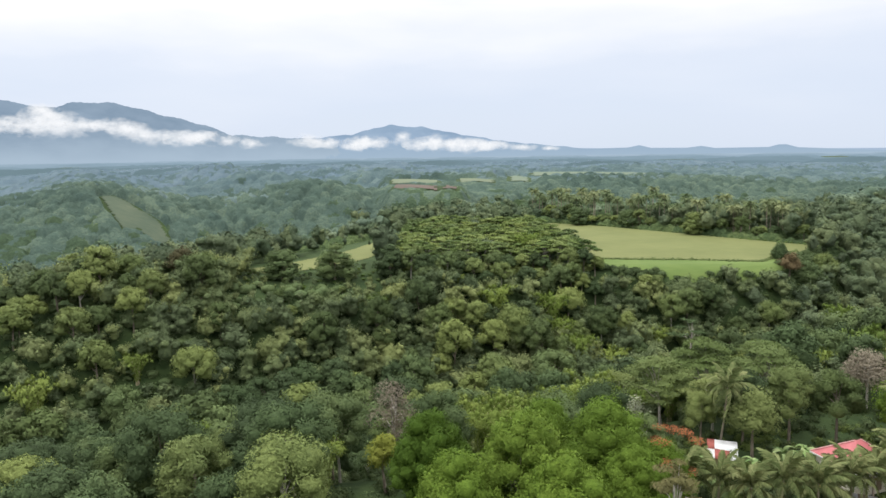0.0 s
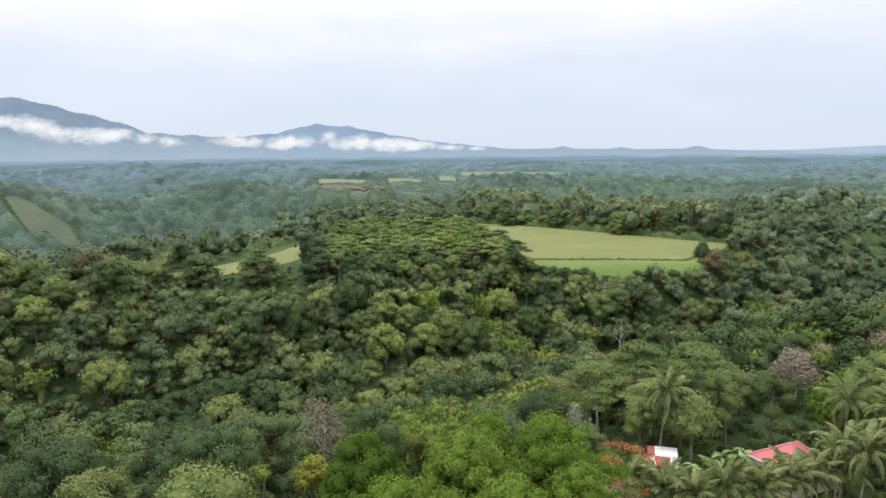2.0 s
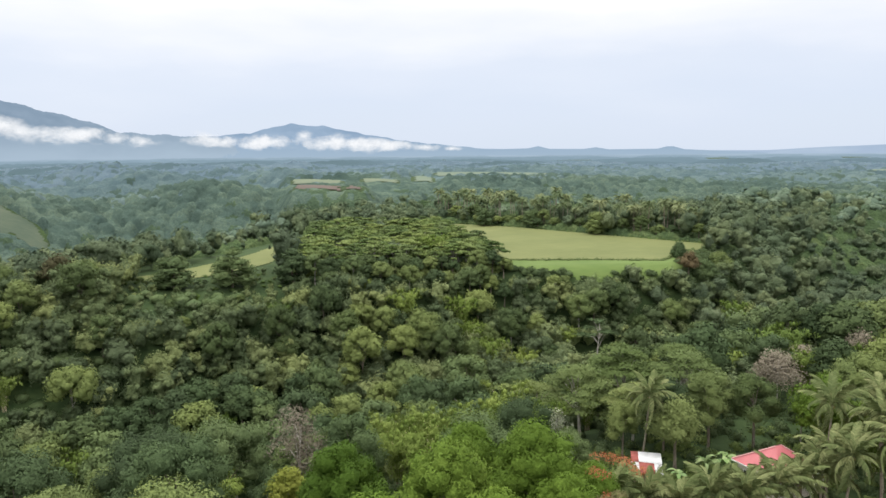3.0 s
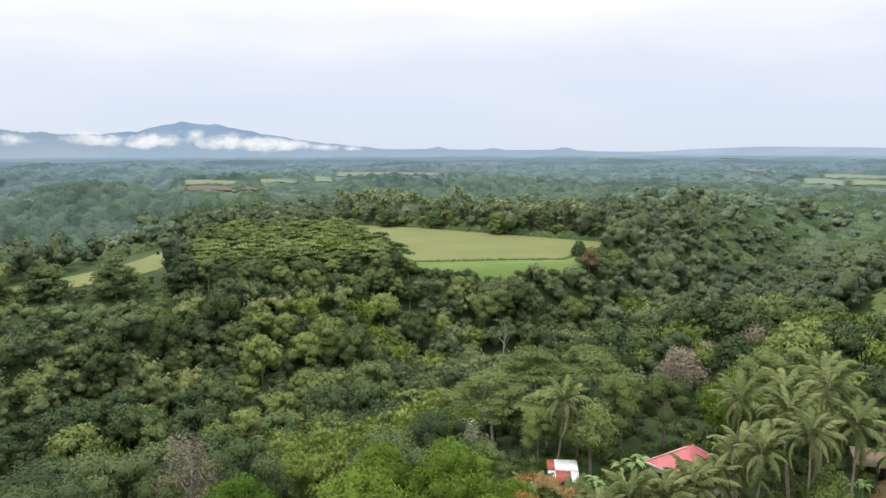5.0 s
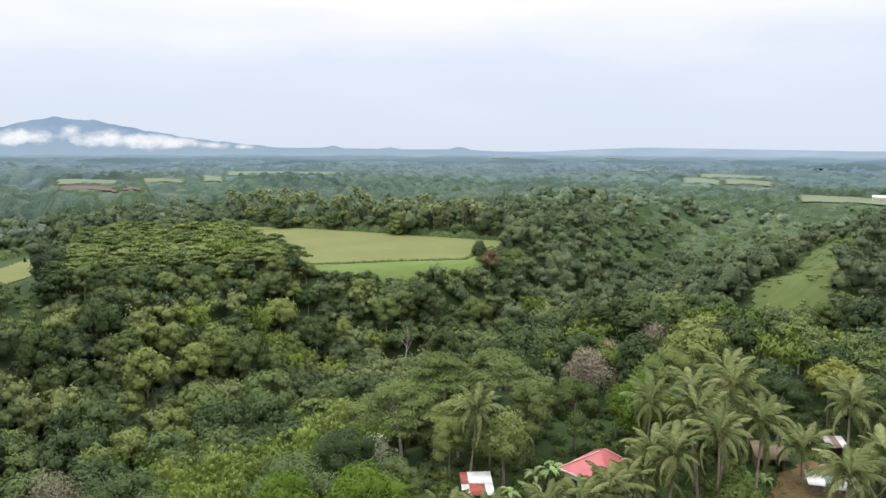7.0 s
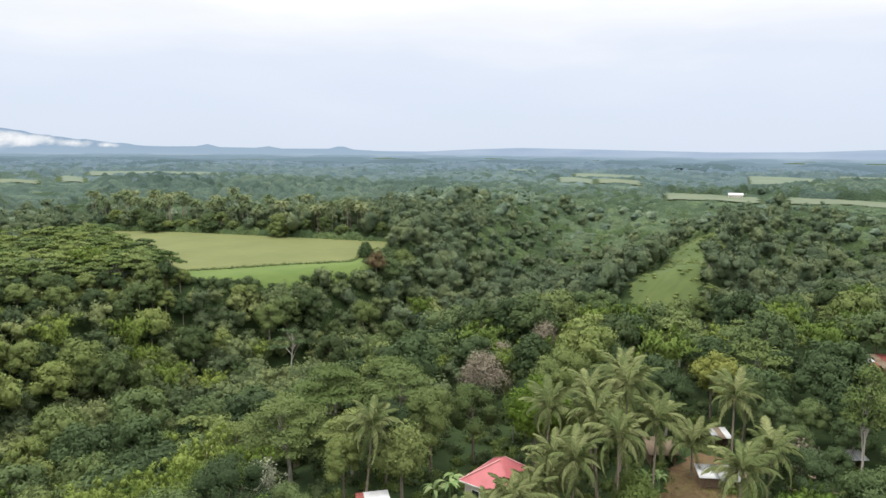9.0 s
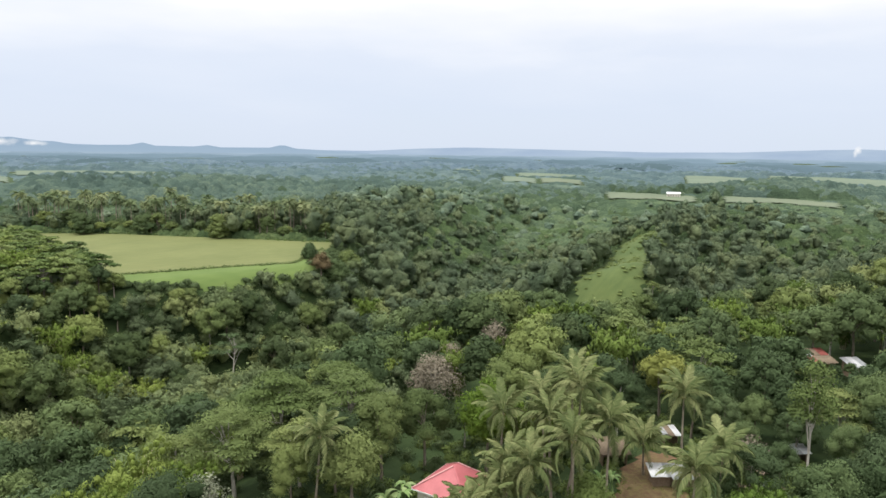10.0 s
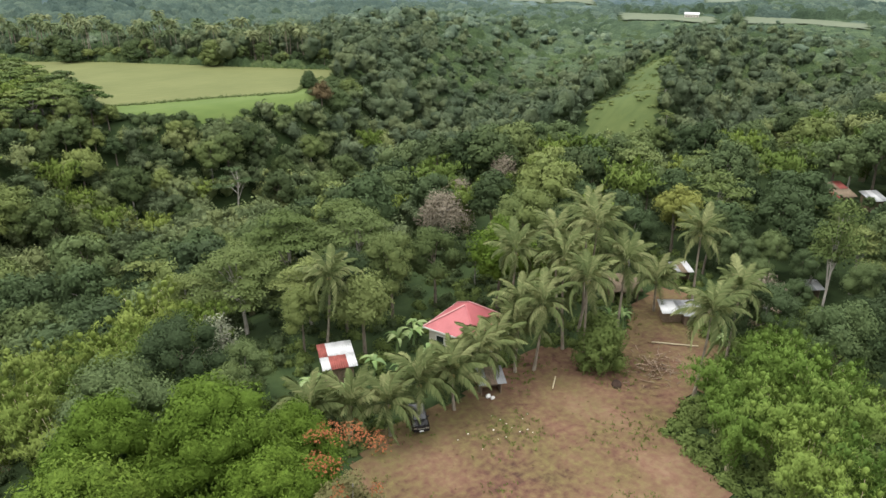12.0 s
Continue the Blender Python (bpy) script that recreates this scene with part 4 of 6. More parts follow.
def make_banana(seed):
    """A banana plant: a soft stem with long paddle leaves that arch over."""
    r = np.random.default_rng(seed)
    t = thing("banana_plant", "banana plant with long pale green arching leaves", "banana plant", "banana plants round the houses")
    part("stem", mesh_of("stem", *tube([(0, 0, -0.1), (0.03, 0, 1.0), (0.05, 0.02, 2.0)], (0.16, 0.13, 0.09), 7), material=LEAF_BANANA, smooth=True), LEAF_BANANA, t)
    ts = np.linspace(0, 1, 7)
    lv = np.zeros((14, 3))
    lv[0::2, 0] = lv[1::2, 0] = 1.9 * (ts - 0.25 * ts**3)
    w = 0.24 * np.sin(np.pi * np.clip(ts * 0.9 + 0.1, 0, 1)) ** 0.6
    lv[0::2, 1], lv[1::2, 1] = w, -w
    lv[0::2, 2] = lv[1::2, 2] = 1.5 * ts - 2.1 * ts**2.2
    lq = [[2 * k, 2 * k + 1, 2 * k + 3, 2 * k + 2] for k in range(6)]
    me = mesh_of("leaf", lv, lq, material=LEAF_BANANA)
    for k in range(8):
        part("leaf", me, None, t).matrix_basis = pose(0.05, 0, 1.95, 0, 0, k * 137 + r.uniform(-15, 15)) @ pose(0, 0, 0, r.uniform(-20, 20), -r.uniform(-5, 45), 0) @ Matrix.Scale(r.uniform(0.8, 1.1), 4)
    return t


BANANAS = Kind([make_banana(k) for k in range(3)])
for x, y, g in ((73.3, 77, 1), (48.6, 89.5, 1.2), (36.3, 85.2, 1), (41.5, 87.5, 1.1), (33.5, 87.5, 1.2), (46.5, 90, 1.2), (34.5, 83, 0.9), (72.0, 78.2, 0.9), (78, 66, 0.8), (50.5, 91.5, 1.1), (43.5, 85.0, 0.9), (49.3, 83.2, 1.1), (47.2, 84.8, 1.2), (51.5, 81.8, 0.9)):
    BANANAS.put(x, y, pick.uniform(0, 360), g)
BANANAS.finish()

for k, (x, y, h, w, leaf) in enumerate(((79, 398, 12, 1.3, LEAF_DARK), (104, 385, 11, 1.5, LEAF_DARK), (128, 348, 12, 1.5, LEAF_WOOD), (138, 256, 8, 1.3, LEAF_DARK), (150, 268, 7, 1.4, LEAF_WOOD), (-57, 241, 12, 1.6, LEAF_DARK), (-38.5, 242, 13, 1.7, LEAF_DARK), (-19, 246, 12, 1.5, LEAF_DARK), (133, 268, 6, 0.8, LEAF_DARK))):
    stand(make_broadleaf(730 + k, leaf, "field_tree", "broad rounded tree standing at the field edge", h, 5.0, 4200, 0.34, 22, 0.8, big=(0.24, 0.42), base=0.05, inner=0.75), x, y, wide=w, reach=4.0)
# the plantation in front of the hay field, in loose rows
count = 0
for row in range(14):
    for col in range(22):
        x, y = -38 + col * 5.4 + pick.normal(0, 0.8) + (row % 2) * 2.5, 258 + row * 8.5 + pick.normal(0, 0.8)
        edge = (-17 - (y - 258) * 0.02 < x < 56 - (y - 258) * 0.03) and not blocked(np.array([x]), np.array([y]))[0]
        if edge and count < 220:
            GROVE.put(x, y, pick.uniform(0, 360), pick.uniform(0.85, 1.15), 1.2)
            taken.append((x, y, 2.6))
            count += 1

for k in range(34):
    x, y = -16 + (k % 17) * 4.5 + pick.normal(0, 0.8), (252 if k < 17 else 246) + pick.normal(0, 1.2)
    if free_of(x, y, 1.5) and not blocked(np.array([x]), np.array([y]))[0]:
        (DARKS if k % 3 == 0 else FOREST).put(x, y, pick.uniform(0, 360), pick.uniform(0.5, 0.72) if k < 17 else pick.uniform(0.62, 0.85), 1.15)
        taken.append((x, y, 1.8))

# palms along the back of the hay field
for k in range(30):
    u = (k + pick.uniform()) / 30
    x, y = 62 + 104 * u + pick.normal(0, 2), 424 - 116 * u + abs(pick.normal(0, 5)) + 3
    if not blocked(np.array([x]), np.array([y]))[0] and free_of(x, y, 1.5):
        (DARKS if k % 3 == 0 else FOREST).put(x, y, pick.uniform(0, 360), pick.uniform(0.45, 0.8), pick.uniform(1.1, 1.5))
        taken.append((x, y, 2.2))
for k in range(120):
    u = pick.uniform()
    x, y = 60 + 110 * u + pick.normal(0, 3), 425 - 118 * u + abs(pick.normal(0, 34)) + 8
    if not blocked(np.array([x]), np.array([y]))[0] and free_of(x, y, 0.8):
        PALMS_FAR.put(x, y, pick.uniform(0, 360), pick.uniform(0.7, 1.15))
        taken.append((x, y, 0.6))

# forest trees one by one, as far as they can be told apart
grid = {}
for a, b, c in taken:
    grid.setdefault((int(a // 12), int(b // 12)), []).append((a, b, c))


def room(x, y, reach):
    gx0, gy0 = int(x // 12), int(y // 12)
    return not any((x - a) ** 2 + (y - b) ** 2 < (reach + c) ** 2 for i in (-1, 0, 1) for j in (-1, 0, 1) for a, b, c in grid.get((gx0 + i, gy0 + j), ()))


def in_view(x, y, margin=6.0):
    """Inside the wedge of land over which the camera looks."""
    az = np.degrees(np.arctan2(x, y))
    return (az > -36 - margin) & (az < 76 + margin)


spots = []
for i in range(-28, 43):
    for j in range(6, 42):
        x, y = i * 7.9 + pick.uniform(-3.6, 3.6), j * 7.9 + pick.uniform(-3.6, 3.6)
        if in_view(np.array([x]), np.array([y]), 8)[0] and 55 < math.hypot(x, y) < 330:
            spots.append((math.hypot(x - 10, y - 20), x, y))
spots.sort()
limits = {"forest": 290, "dark": 290, "feather": 120, "bamboo": 90}
placed = {k: 0 for k in limits}
rest = []
infill = np.random.default_rng(12)
for i in range(-34, 40):
    for j in range(16, 40):
        x, y = i * 6.9 + 3.4 + infill.uniform(-2, 2), j * 6.9 + 3.4 + infill.uniform(-2, 2)
        if in_view(np.array([x]), np.array([y]), 8)[0] and not blocked(np.array([x]), np.array([y]))[0] and room(x, y, 1.5):
            rest.append((x, y))
slope = []


def low_top(x, y):
    """Trees under the brink of the plateau stay below its edge."""
    under = -70 < x < 170 and 200 < y < 264 + max(0, x - 130)
    rim = float(np.interp(x, (-80, -20, -10, 50, 60, 170), (1.0, 1.0, 9.0, 9.0, 0.8, 1.5)))
    return min(1.0, max(0.2, (rim - land_at(x, y)) / 19.0)) if under else 1.0


for i in range(40):
    for j in range(8):
        x, y = -85 + i * 6.0 + infill.uniform(-2, 2), 206 + j * 5.7 + infill.uniform(-2, 2) + max(0.0, i * 6.0 - 215) * 1.1
        if not blocked(np.array([x]), np.array([y]))[0] and room(x, y, 1.2):
            slope.append((x, y, min(1.0, low_top(x, y) * 1.4)))
low_trees = len(rest)
hazed = []
for d, x, y in spots:
    if y > 200 and x < np.interp(y, (200, 260, 340, 480), (-190, -168, -152, -130)):
        if not blocked(np.array([x]), np.array([y]))[0]:
            hazed.append((x, y, 0.95))
        continue
    if blocked(np.array([x]), np.array([y]))[0] or not room(x, y, 2.2):
        continue
    roll = pick.uniform()
    wave = math.sin(x * 0.045 + 1.0) * math.cos(y * 0.05 - 0.5)
    if y < 126 and x < 1:
        kind = "bamboo" if roll < 0.06 else "feather" if roll < 0.1 else "forest" if roll < 0.24 else "dark"
    elif y < 126 and x < 46:
        kind = "bamboo" if roll < (0.66 if y < 116 and x < 30 else 0.42) else "feather" if roll < 0.5 and y > 100 else "forest" if roll < 0.8 else "dark"
    elif y < 140 and x > 88 or y < 66 and x > 72:
        kind = "bamboo" if roll < 0.12 else "feather" if roll < 0.18 else "forest" if roll < (0.16 if x < 128 and y < 112 else 0.52) else "dark"
    elif y < 130:
        kind = "bamboo" if roll < 0.2 else "feather" if roll < 0.3 else "forest" if roll < 0.75 else "dark"
    else:
        kind = "dark" if roll < (0.70 if -60 < x < 115 and y < 215 else 0.52 if x < -15 else 0.28) + 0.22 * wave else "feather" if roll > 0.985 else "bamboo" if roll > 0.93 else "forest"
    if placed[kind] >= limits[kind]:
        rest.append((x, y))
        continue
    placed[kind] += 1
    tree = {"forest": (FOREST, FOREST_NEAR), "dark": (DARKS, DARKS_NEAR), "feather": (UMBRELLAS, UMBRELLAS_NEAR), "bamboo": (BAMBOOS, BAMBOOS_NEAR)}[kind][1 if d < 108 else 0]
    tree.put(x, y, pick.uniform(0, 360), (pick.uniform(0.8, 1.4) if y > 130 else pick.uniform(0.75, 1.15)) * low_top(x, y) * (0.8 if kind == "feather" else 1) * (0.85 if y > 222 and 50 < x < 135 else 0.6 if 130 < x < 240 and 105 < y < 185 and x - 30 < 1.25 * y else 1), pick.uniform(0.95, 1.15))
for kind in (FOREST, FOREST_NEAR, DARKS, DARKS_NEAR, UMBRELLAS, UMBRELLAS_NEAR, GROVE, BAMBOOS, BAMBOOS_NEAR, CANES, BRIGHTS, PALMS_FAR):
    kind.finish()


# ---- woods that nobody could count ----
def small_tree(seed, height, radius, count, size, lumps, flat=0.7, inner=0.92):
    r = np.random.default_rng(seed)
    ls = [((0, 0, height * 0.56), (radius * 0.62, radius * 0.62, height * 0.36))]
    for k in range(lumps - 1):
        a, q = k * 2.4 + r.uniform(-0.4, 0.4), r.uniform(0.35, 0.62)
        rad = radius * r.uniform(0.3, 0.46)
        ls.append(((radius * q * math.cos(a), radius * q * math.sin(a), height * r.uniform(0.45, 0.8)), (rad, rad, rad * flat)))
    return lump_crown(r, ls, count, size, jitter=0.5, up=0.35, inner=inner, soft=0.7, whole=0.3, body=clump)


def woods(name, label, spots, templates, material, grow=(0.75, 1.15)):
    r = np.random.default_rng(5)
    pieces = []
    for k, (x, y, s) in enumerate(spots):
        v, q, t, nv = templates[k % len(templates)]
        a = r.uniform(0, 2 * math.pi)
        g = s * r.uniform(*grow)
        c, sn = math.cos(a) * g, math.sin(a) * g
        nn = np.stack([nv[:, 0] * c - nv[:, 1] * sn, nv[:, 0] * sn + nv[:, 1] * c, nv[:, 2] * g], 1) / g
        w = np.stack([v[:, 0] * c - v[:, 1] * sn + x, v[:, 0] * sn + v[:, 1] * c + y, v[:, 2] * g + land_at(x, y) - 0.5], 1)
        pieces.append((w, q, t, nn))
    return tagged(new(name, mesh_of(name, *joined(pieces), material=material)), label, "woods", kind="stuff")


MID = [small_tree(900 + k, 11.0 + k % 4, 5.4, 200, 0.62, 5, 0.8, 0.82) for k in range(10)]
SLOPE = [small_tree(960 + k, 11.0 + k % 3, 5.0, 460, 0.44, 8, 0.85, 0.66) for k in range(6)]
FAR = [small_tree(920 + k, 9 + k % 4, 6.4, 70, 0.8, 4, 0.7, 0.9) for k in range(8)]


def scatter(near, far, step, grow, seed, margin=5):
    """Jittered spots over the wedge between two distances."""
    r = np.random.default_rng(seed)
    n = int(2 * far / step)
    i, j = np.meshgrid(np.arange(-n // 2, n // 2), np.arange(-n // 8, n // 2), indexing="ij")
    x = (i.ravel() + r.uniform(-0.42, 0.42, i.size)) * step
    y = (j.ravel() + r.uniform(-0.42, 0.42, i.size)) * step
    d = np.hypot(x, y)
    ok = (d > near) & (d < far) & in_view(x, y, margin) & ~blocked(x, y)
    low = field_rise(x, y)[2] * (0.8 + 0.35 * np.sin(x / 61 + 0.7 * np.sin(y / 83)) * np.sin(y / 47 + 1.1))
    return [(a, b, grow * g) for a, b, g in zip(x[ok], y[ok], low[ok])]


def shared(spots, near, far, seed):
    """Splits spots so that one painted haze tint of woods passes gradually into the next."""
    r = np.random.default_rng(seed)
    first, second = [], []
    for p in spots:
        # the valley side takes the bluer haze tint at a shorter distance
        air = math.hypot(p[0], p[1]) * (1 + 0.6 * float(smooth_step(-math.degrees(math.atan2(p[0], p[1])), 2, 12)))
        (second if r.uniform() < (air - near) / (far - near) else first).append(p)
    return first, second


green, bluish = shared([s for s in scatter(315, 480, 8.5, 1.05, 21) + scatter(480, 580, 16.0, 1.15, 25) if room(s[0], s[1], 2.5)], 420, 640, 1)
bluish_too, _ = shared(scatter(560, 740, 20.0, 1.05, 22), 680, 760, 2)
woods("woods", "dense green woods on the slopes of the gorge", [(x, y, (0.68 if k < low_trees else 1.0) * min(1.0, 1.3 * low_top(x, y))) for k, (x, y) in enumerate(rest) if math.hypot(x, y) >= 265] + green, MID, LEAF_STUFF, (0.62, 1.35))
slope += [(x, y, (0.68 if k < low_trees else 1.0) * min(1.0, 1.3 * low_top(x, y))) for k, (x, y) in enumerate(rest) if math.hypot(x, y) < 265]
woods("slope_woods", "dense trees on the steep slope below the fields", slope, SLOPE, LEAF_SLOPE, (0.75, 1.1))
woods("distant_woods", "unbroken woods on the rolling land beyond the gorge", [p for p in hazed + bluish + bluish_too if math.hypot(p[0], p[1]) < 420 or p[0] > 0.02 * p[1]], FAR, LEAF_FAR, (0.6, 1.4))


def haze_distance(x, y):
    """Distance that picks the painted haze tint, counted longer over the moist valley."""
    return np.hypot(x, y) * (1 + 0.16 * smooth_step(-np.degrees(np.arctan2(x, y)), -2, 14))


def canopy(name, label, d0, d1, height, rings, spokes, crown, seed):
    """The closed leaf roof of far woods: rounded crowns side by side, let down over open fields."""
    r = np.random.default_rng(seed)
    d = np.geomspace(d0, d1, rings)
    az = np.radians(np.linspace(-42, 82, spokes))
    x, y = np.outer(d, np.sin(az)), np.outer(d, np.cos(az))
    n = int(2 * d1 / crown) + 8
    jx, jy, tall, shade = r.uniform(0, 1, (n, n)), r.uniform(0, 1, (n, n)), r.uniform(0.4, 1.3, (n, n)), r.uniform(0, 1, (n, n))
    ci, cj = np.floor(x / crown).astype(int), np.floor(y / crown).astype(int)
    top, tone = np.zeros(x.shape), np.full(x.shape, 0.3)
    for i in (-1, 0, 1):
        for j in (-1, 0, 1):
            a, b = (ci + i) % n, (cj + j) % n
            q = np.hypot(x - (ci + i + jx[a, b]) * crown, y - (cj + j + jy[a, b]) * crown) / (crown * (0.55 + 0.4 * shade[b, a]))
            h = tall[a, b] * np.sqrt(np.clip(1 - q * q, 0, 1))
            top, tone = np.maximum(top, h), np.where(h > top, shade[a, b], tone)
    low = field_rise(x, y)[2]
    small = np.abs(np.sin(x * 0.83 + 2 * np.sin(y * 0.21)) * np.sin(y * 0.77 + 2 * np.sin(x * 0.19)))
    rise = (height * np.interp(d, (315, 460, 700), (0.35, 0.5, 1.0))[:, None] * (0.2 + 1.0 * top) + 1.3 * small + r.normal(0, 0.3, x.shape)) * low
    shut = blocked(x, y).astype(float)
    for _ in range(8):
        shut = np.maximum(shut, 0.92 * (np.roll(shut, 1, 0) + np.roll(shut, -1, 0) + np.roll(shut, 1, 1) + np.roll(shut, -1, 1)) / 4)
    free = 1 - smooth_step(shut, 0.05, 0.6)
    z = land(x, y) - 1.0 + rise * free * smooth_step(d, d0, d0 * 1.06)[:, None] - 2.0 * blocked(x, y)
    a, b = np.meshgrid(np.arange(rings - 1), np.arange(spokes - 1), indexing="ij")
    i = a * spokes + b
    q = np.stack([i, i + spokes, i + spokes + 1, i + 1], -1).reshape(-1, 4)
    me = mesh_of(name, np.stack([x, y, z], -1), q, smooth=True)
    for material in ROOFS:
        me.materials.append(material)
    # farther crowns get the materials with more haze in their colour
    band = np.clip(np.digitize(haze_distance(x, y) * (0.86 + 0.28 * tone), (470, 700, 960, 1350)), 0, len(ROOFS) - 1)
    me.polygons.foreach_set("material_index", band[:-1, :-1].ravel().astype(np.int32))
    me.attributes.new("tone", "FLOAT", "POINT").data.foreach_set("value", tone.ravel().astype(np.float32))
    return tagged(new(name, me), label, "woods", kind="stuff")


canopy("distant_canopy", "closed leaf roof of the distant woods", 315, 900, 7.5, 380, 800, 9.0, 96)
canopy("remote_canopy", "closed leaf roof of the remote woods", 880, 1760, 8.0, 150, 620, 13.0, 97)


# ---- hills and clouds at the horizon ----
def ridge(name, label, material, dist, az0, az1, profile, seed, foot=-40.0, rough=8.0):
    """A far range, drawn by its skyline: (azimuth, height) pairs, with a sloping face below."""
    r = np.random.default_rng(seed)
    n = 420
    az = np.linspace(az0, az1, n)
    px, pz = np.array(profile).T
    top = np.interp(az, px, pz)
    wob = sum(r.uniform(-1, 1) * np.sin(az * f + r.uniform(0, 6)) / f for f in (2.7, 4.9, 8.3, 14.0, 23.0, 37.0)) * rough
    top = top + wob * np.clip(top / 80, 0.1, 1.2)
    rows = []
    for k, (d, h) in enumerate(((0.90, 0.0), (0.94, 0.35), (0.97, 0.7), (1.0, 1.0), (1.03, 0.6))):
        rad = dist * d
        rows.append(np.stack([rad * np.sin(np.radians(az)), rad * np.cos(np.radians(az)), foot + (top - foot) * h + (r.normal(0, 2, n) if 0 < h < 1 else 0)], 1))
    v = np.concatenate(rows)
    a, b = np.meshgrid(np.arange(4), np.arange(n - 1), indexing="ij")
    i = a * n + b
    q = np.stack([i, i + 1, i + n + 1, i + n], -1).reshape(-1, 4)
    return tagged(new(name, mesh_of(name, v, q, material=material, smooth=True)), label, "mountain", kind="structure")


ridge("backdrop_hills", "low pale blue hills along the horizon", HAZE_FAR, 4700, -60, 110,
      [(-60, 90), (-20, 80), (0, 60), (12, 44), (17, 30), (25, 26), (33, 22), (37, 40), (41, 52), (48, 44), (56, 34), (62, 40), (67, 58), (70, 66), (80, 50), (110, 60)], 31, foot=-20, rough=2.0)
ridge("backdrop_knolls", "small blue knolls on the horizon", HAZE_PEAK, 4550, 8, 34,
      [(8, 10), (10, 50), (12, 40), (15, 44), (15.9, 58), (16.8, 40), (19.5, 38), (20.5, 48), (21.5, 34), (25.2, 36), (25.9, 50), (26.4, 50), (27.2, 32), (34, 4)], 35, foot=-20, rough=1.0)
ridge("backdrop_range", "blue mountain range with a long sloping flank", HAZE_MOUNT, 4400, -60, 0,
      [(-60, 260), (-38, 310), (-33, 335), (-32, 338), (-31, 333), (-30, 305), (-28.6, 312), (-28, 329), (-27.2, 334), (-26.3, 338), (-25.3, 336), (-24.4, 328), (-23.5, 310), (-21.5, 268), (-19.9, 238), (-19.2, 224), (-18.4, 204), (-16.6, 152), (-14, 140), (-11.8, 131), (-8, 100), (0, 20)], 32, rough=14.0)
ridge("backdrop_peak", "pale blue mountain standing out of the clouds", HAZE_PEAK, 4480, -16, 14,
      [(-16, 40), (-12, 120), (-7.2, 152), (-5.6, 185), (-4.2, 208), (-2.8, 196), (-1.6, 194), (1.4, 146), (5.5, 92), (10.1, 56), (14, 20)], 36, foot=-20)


def plain_sheet(name, label, material, d0, d1, z0, z1):
    """The far plain with belts of woodland that stand up from it."""
    spokes, rings = 520, 90
    az, d = np.radians(np.linspace(-60, 110, spokes)), np.geomspace(d0, d1, rings)
    x, y = np.outer(d, np.sin(az)), np.outer(d, np.cos(az))
    belt = np.sin((y + 0.3 * x) / 90 + 1.5 * np.sin(x / 310)) + np.sin((y - 0.6 * x) / 57 + 1.2 * np.sin(y / 210)) + 0.7 * np.sin(x / 71 + np.sin(y / 130) * 2)
    r = np.random.default_rng(38)
    rise = 9.0 * smooth_step(belt, 0.2, 1.3) * (1 - smooth_step(d, 3200, 4400))[:, None] * r.uniform(0.7, 1.1, x.shape)
    v = np.stack([x, y, land(x, y) * (1 - smooth_step(d, 1900, 2600))[:, None] + np.linspace(z0, z1, rings)[:, None] + rise], -1).reshape(-1, 3)
    a, b = np.meshgrid(np.arange(rings - 1), np.arange(spokes - 1), indexing="ij")
    i = a * spokes + b
    q = np.stack([i, i + 1, i + spokes + 1, i + spokes], -1).reshape(-1, 4)
    return tagged(new(name, mesh_of(name, v, q, material=material, smooth=True)), label, "plain", kind="structure")


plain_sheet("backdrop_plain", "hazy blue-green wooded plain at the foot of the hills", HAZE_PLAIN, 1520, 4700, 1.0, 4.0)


# ---- clouds on the mountain slopes ----
def cloud_material():
    m = Nodes("cloud", rough=1.0, spec=0.0)
    uv = m.n.new("ShaderNodeTexCoord").outputs["UV"]
    sep = m.n.new("ShaderNodeSeparateXYZ")
    m.link(uv, sep.inputs[0])
    soft = m.ramp(sep.outputs[0], (0.0, (1, 1, 1)), (1.0, (0, 0, 0)))
    wisps = m.blend((m.noise(m.position((1, 1, 1.4)), 0.014, 7.0, 0.62), 0.6), (m.noise(m.position((1, 1, 1.8)), 0.0048, 3.0), 0.4))
    edge = m.math("ADD", soft, m.math("MULTIPLY", m.math("SUBTRACT", wisps, 0.53), 3.0))
    alpha = m.math("MULTIPLY", m.ramp(edge, (0.12, (0, 0, 0)), (1.0, (1, 1, 1))), m.ramp(sep.outputs[0], (0.7, (1, 1, 1)), (1.0, (0, 0, 0))))
    # white is emitted, standing in for daylight on the clouds and smoke
    glow = m.n.new("ShaderNodeEmission")
    glow.inputs[0].default_value = (0.93, 0.95, 0.98, 1)
    clear = m.n.new("ShaderNodeBsdfTransparent")
    s = m.n.new("ShaderNodeMixShader")
    m.link(alpha, s.inputs[0])
    m.link(clear.outputs[0], s.inputs[1])
    m.link(glow.outputs[0], s.inputs[2])
    m.link(s.outputs[0], m.out.inputs[0])
    return m.mat


CLOUD = cloud_material()


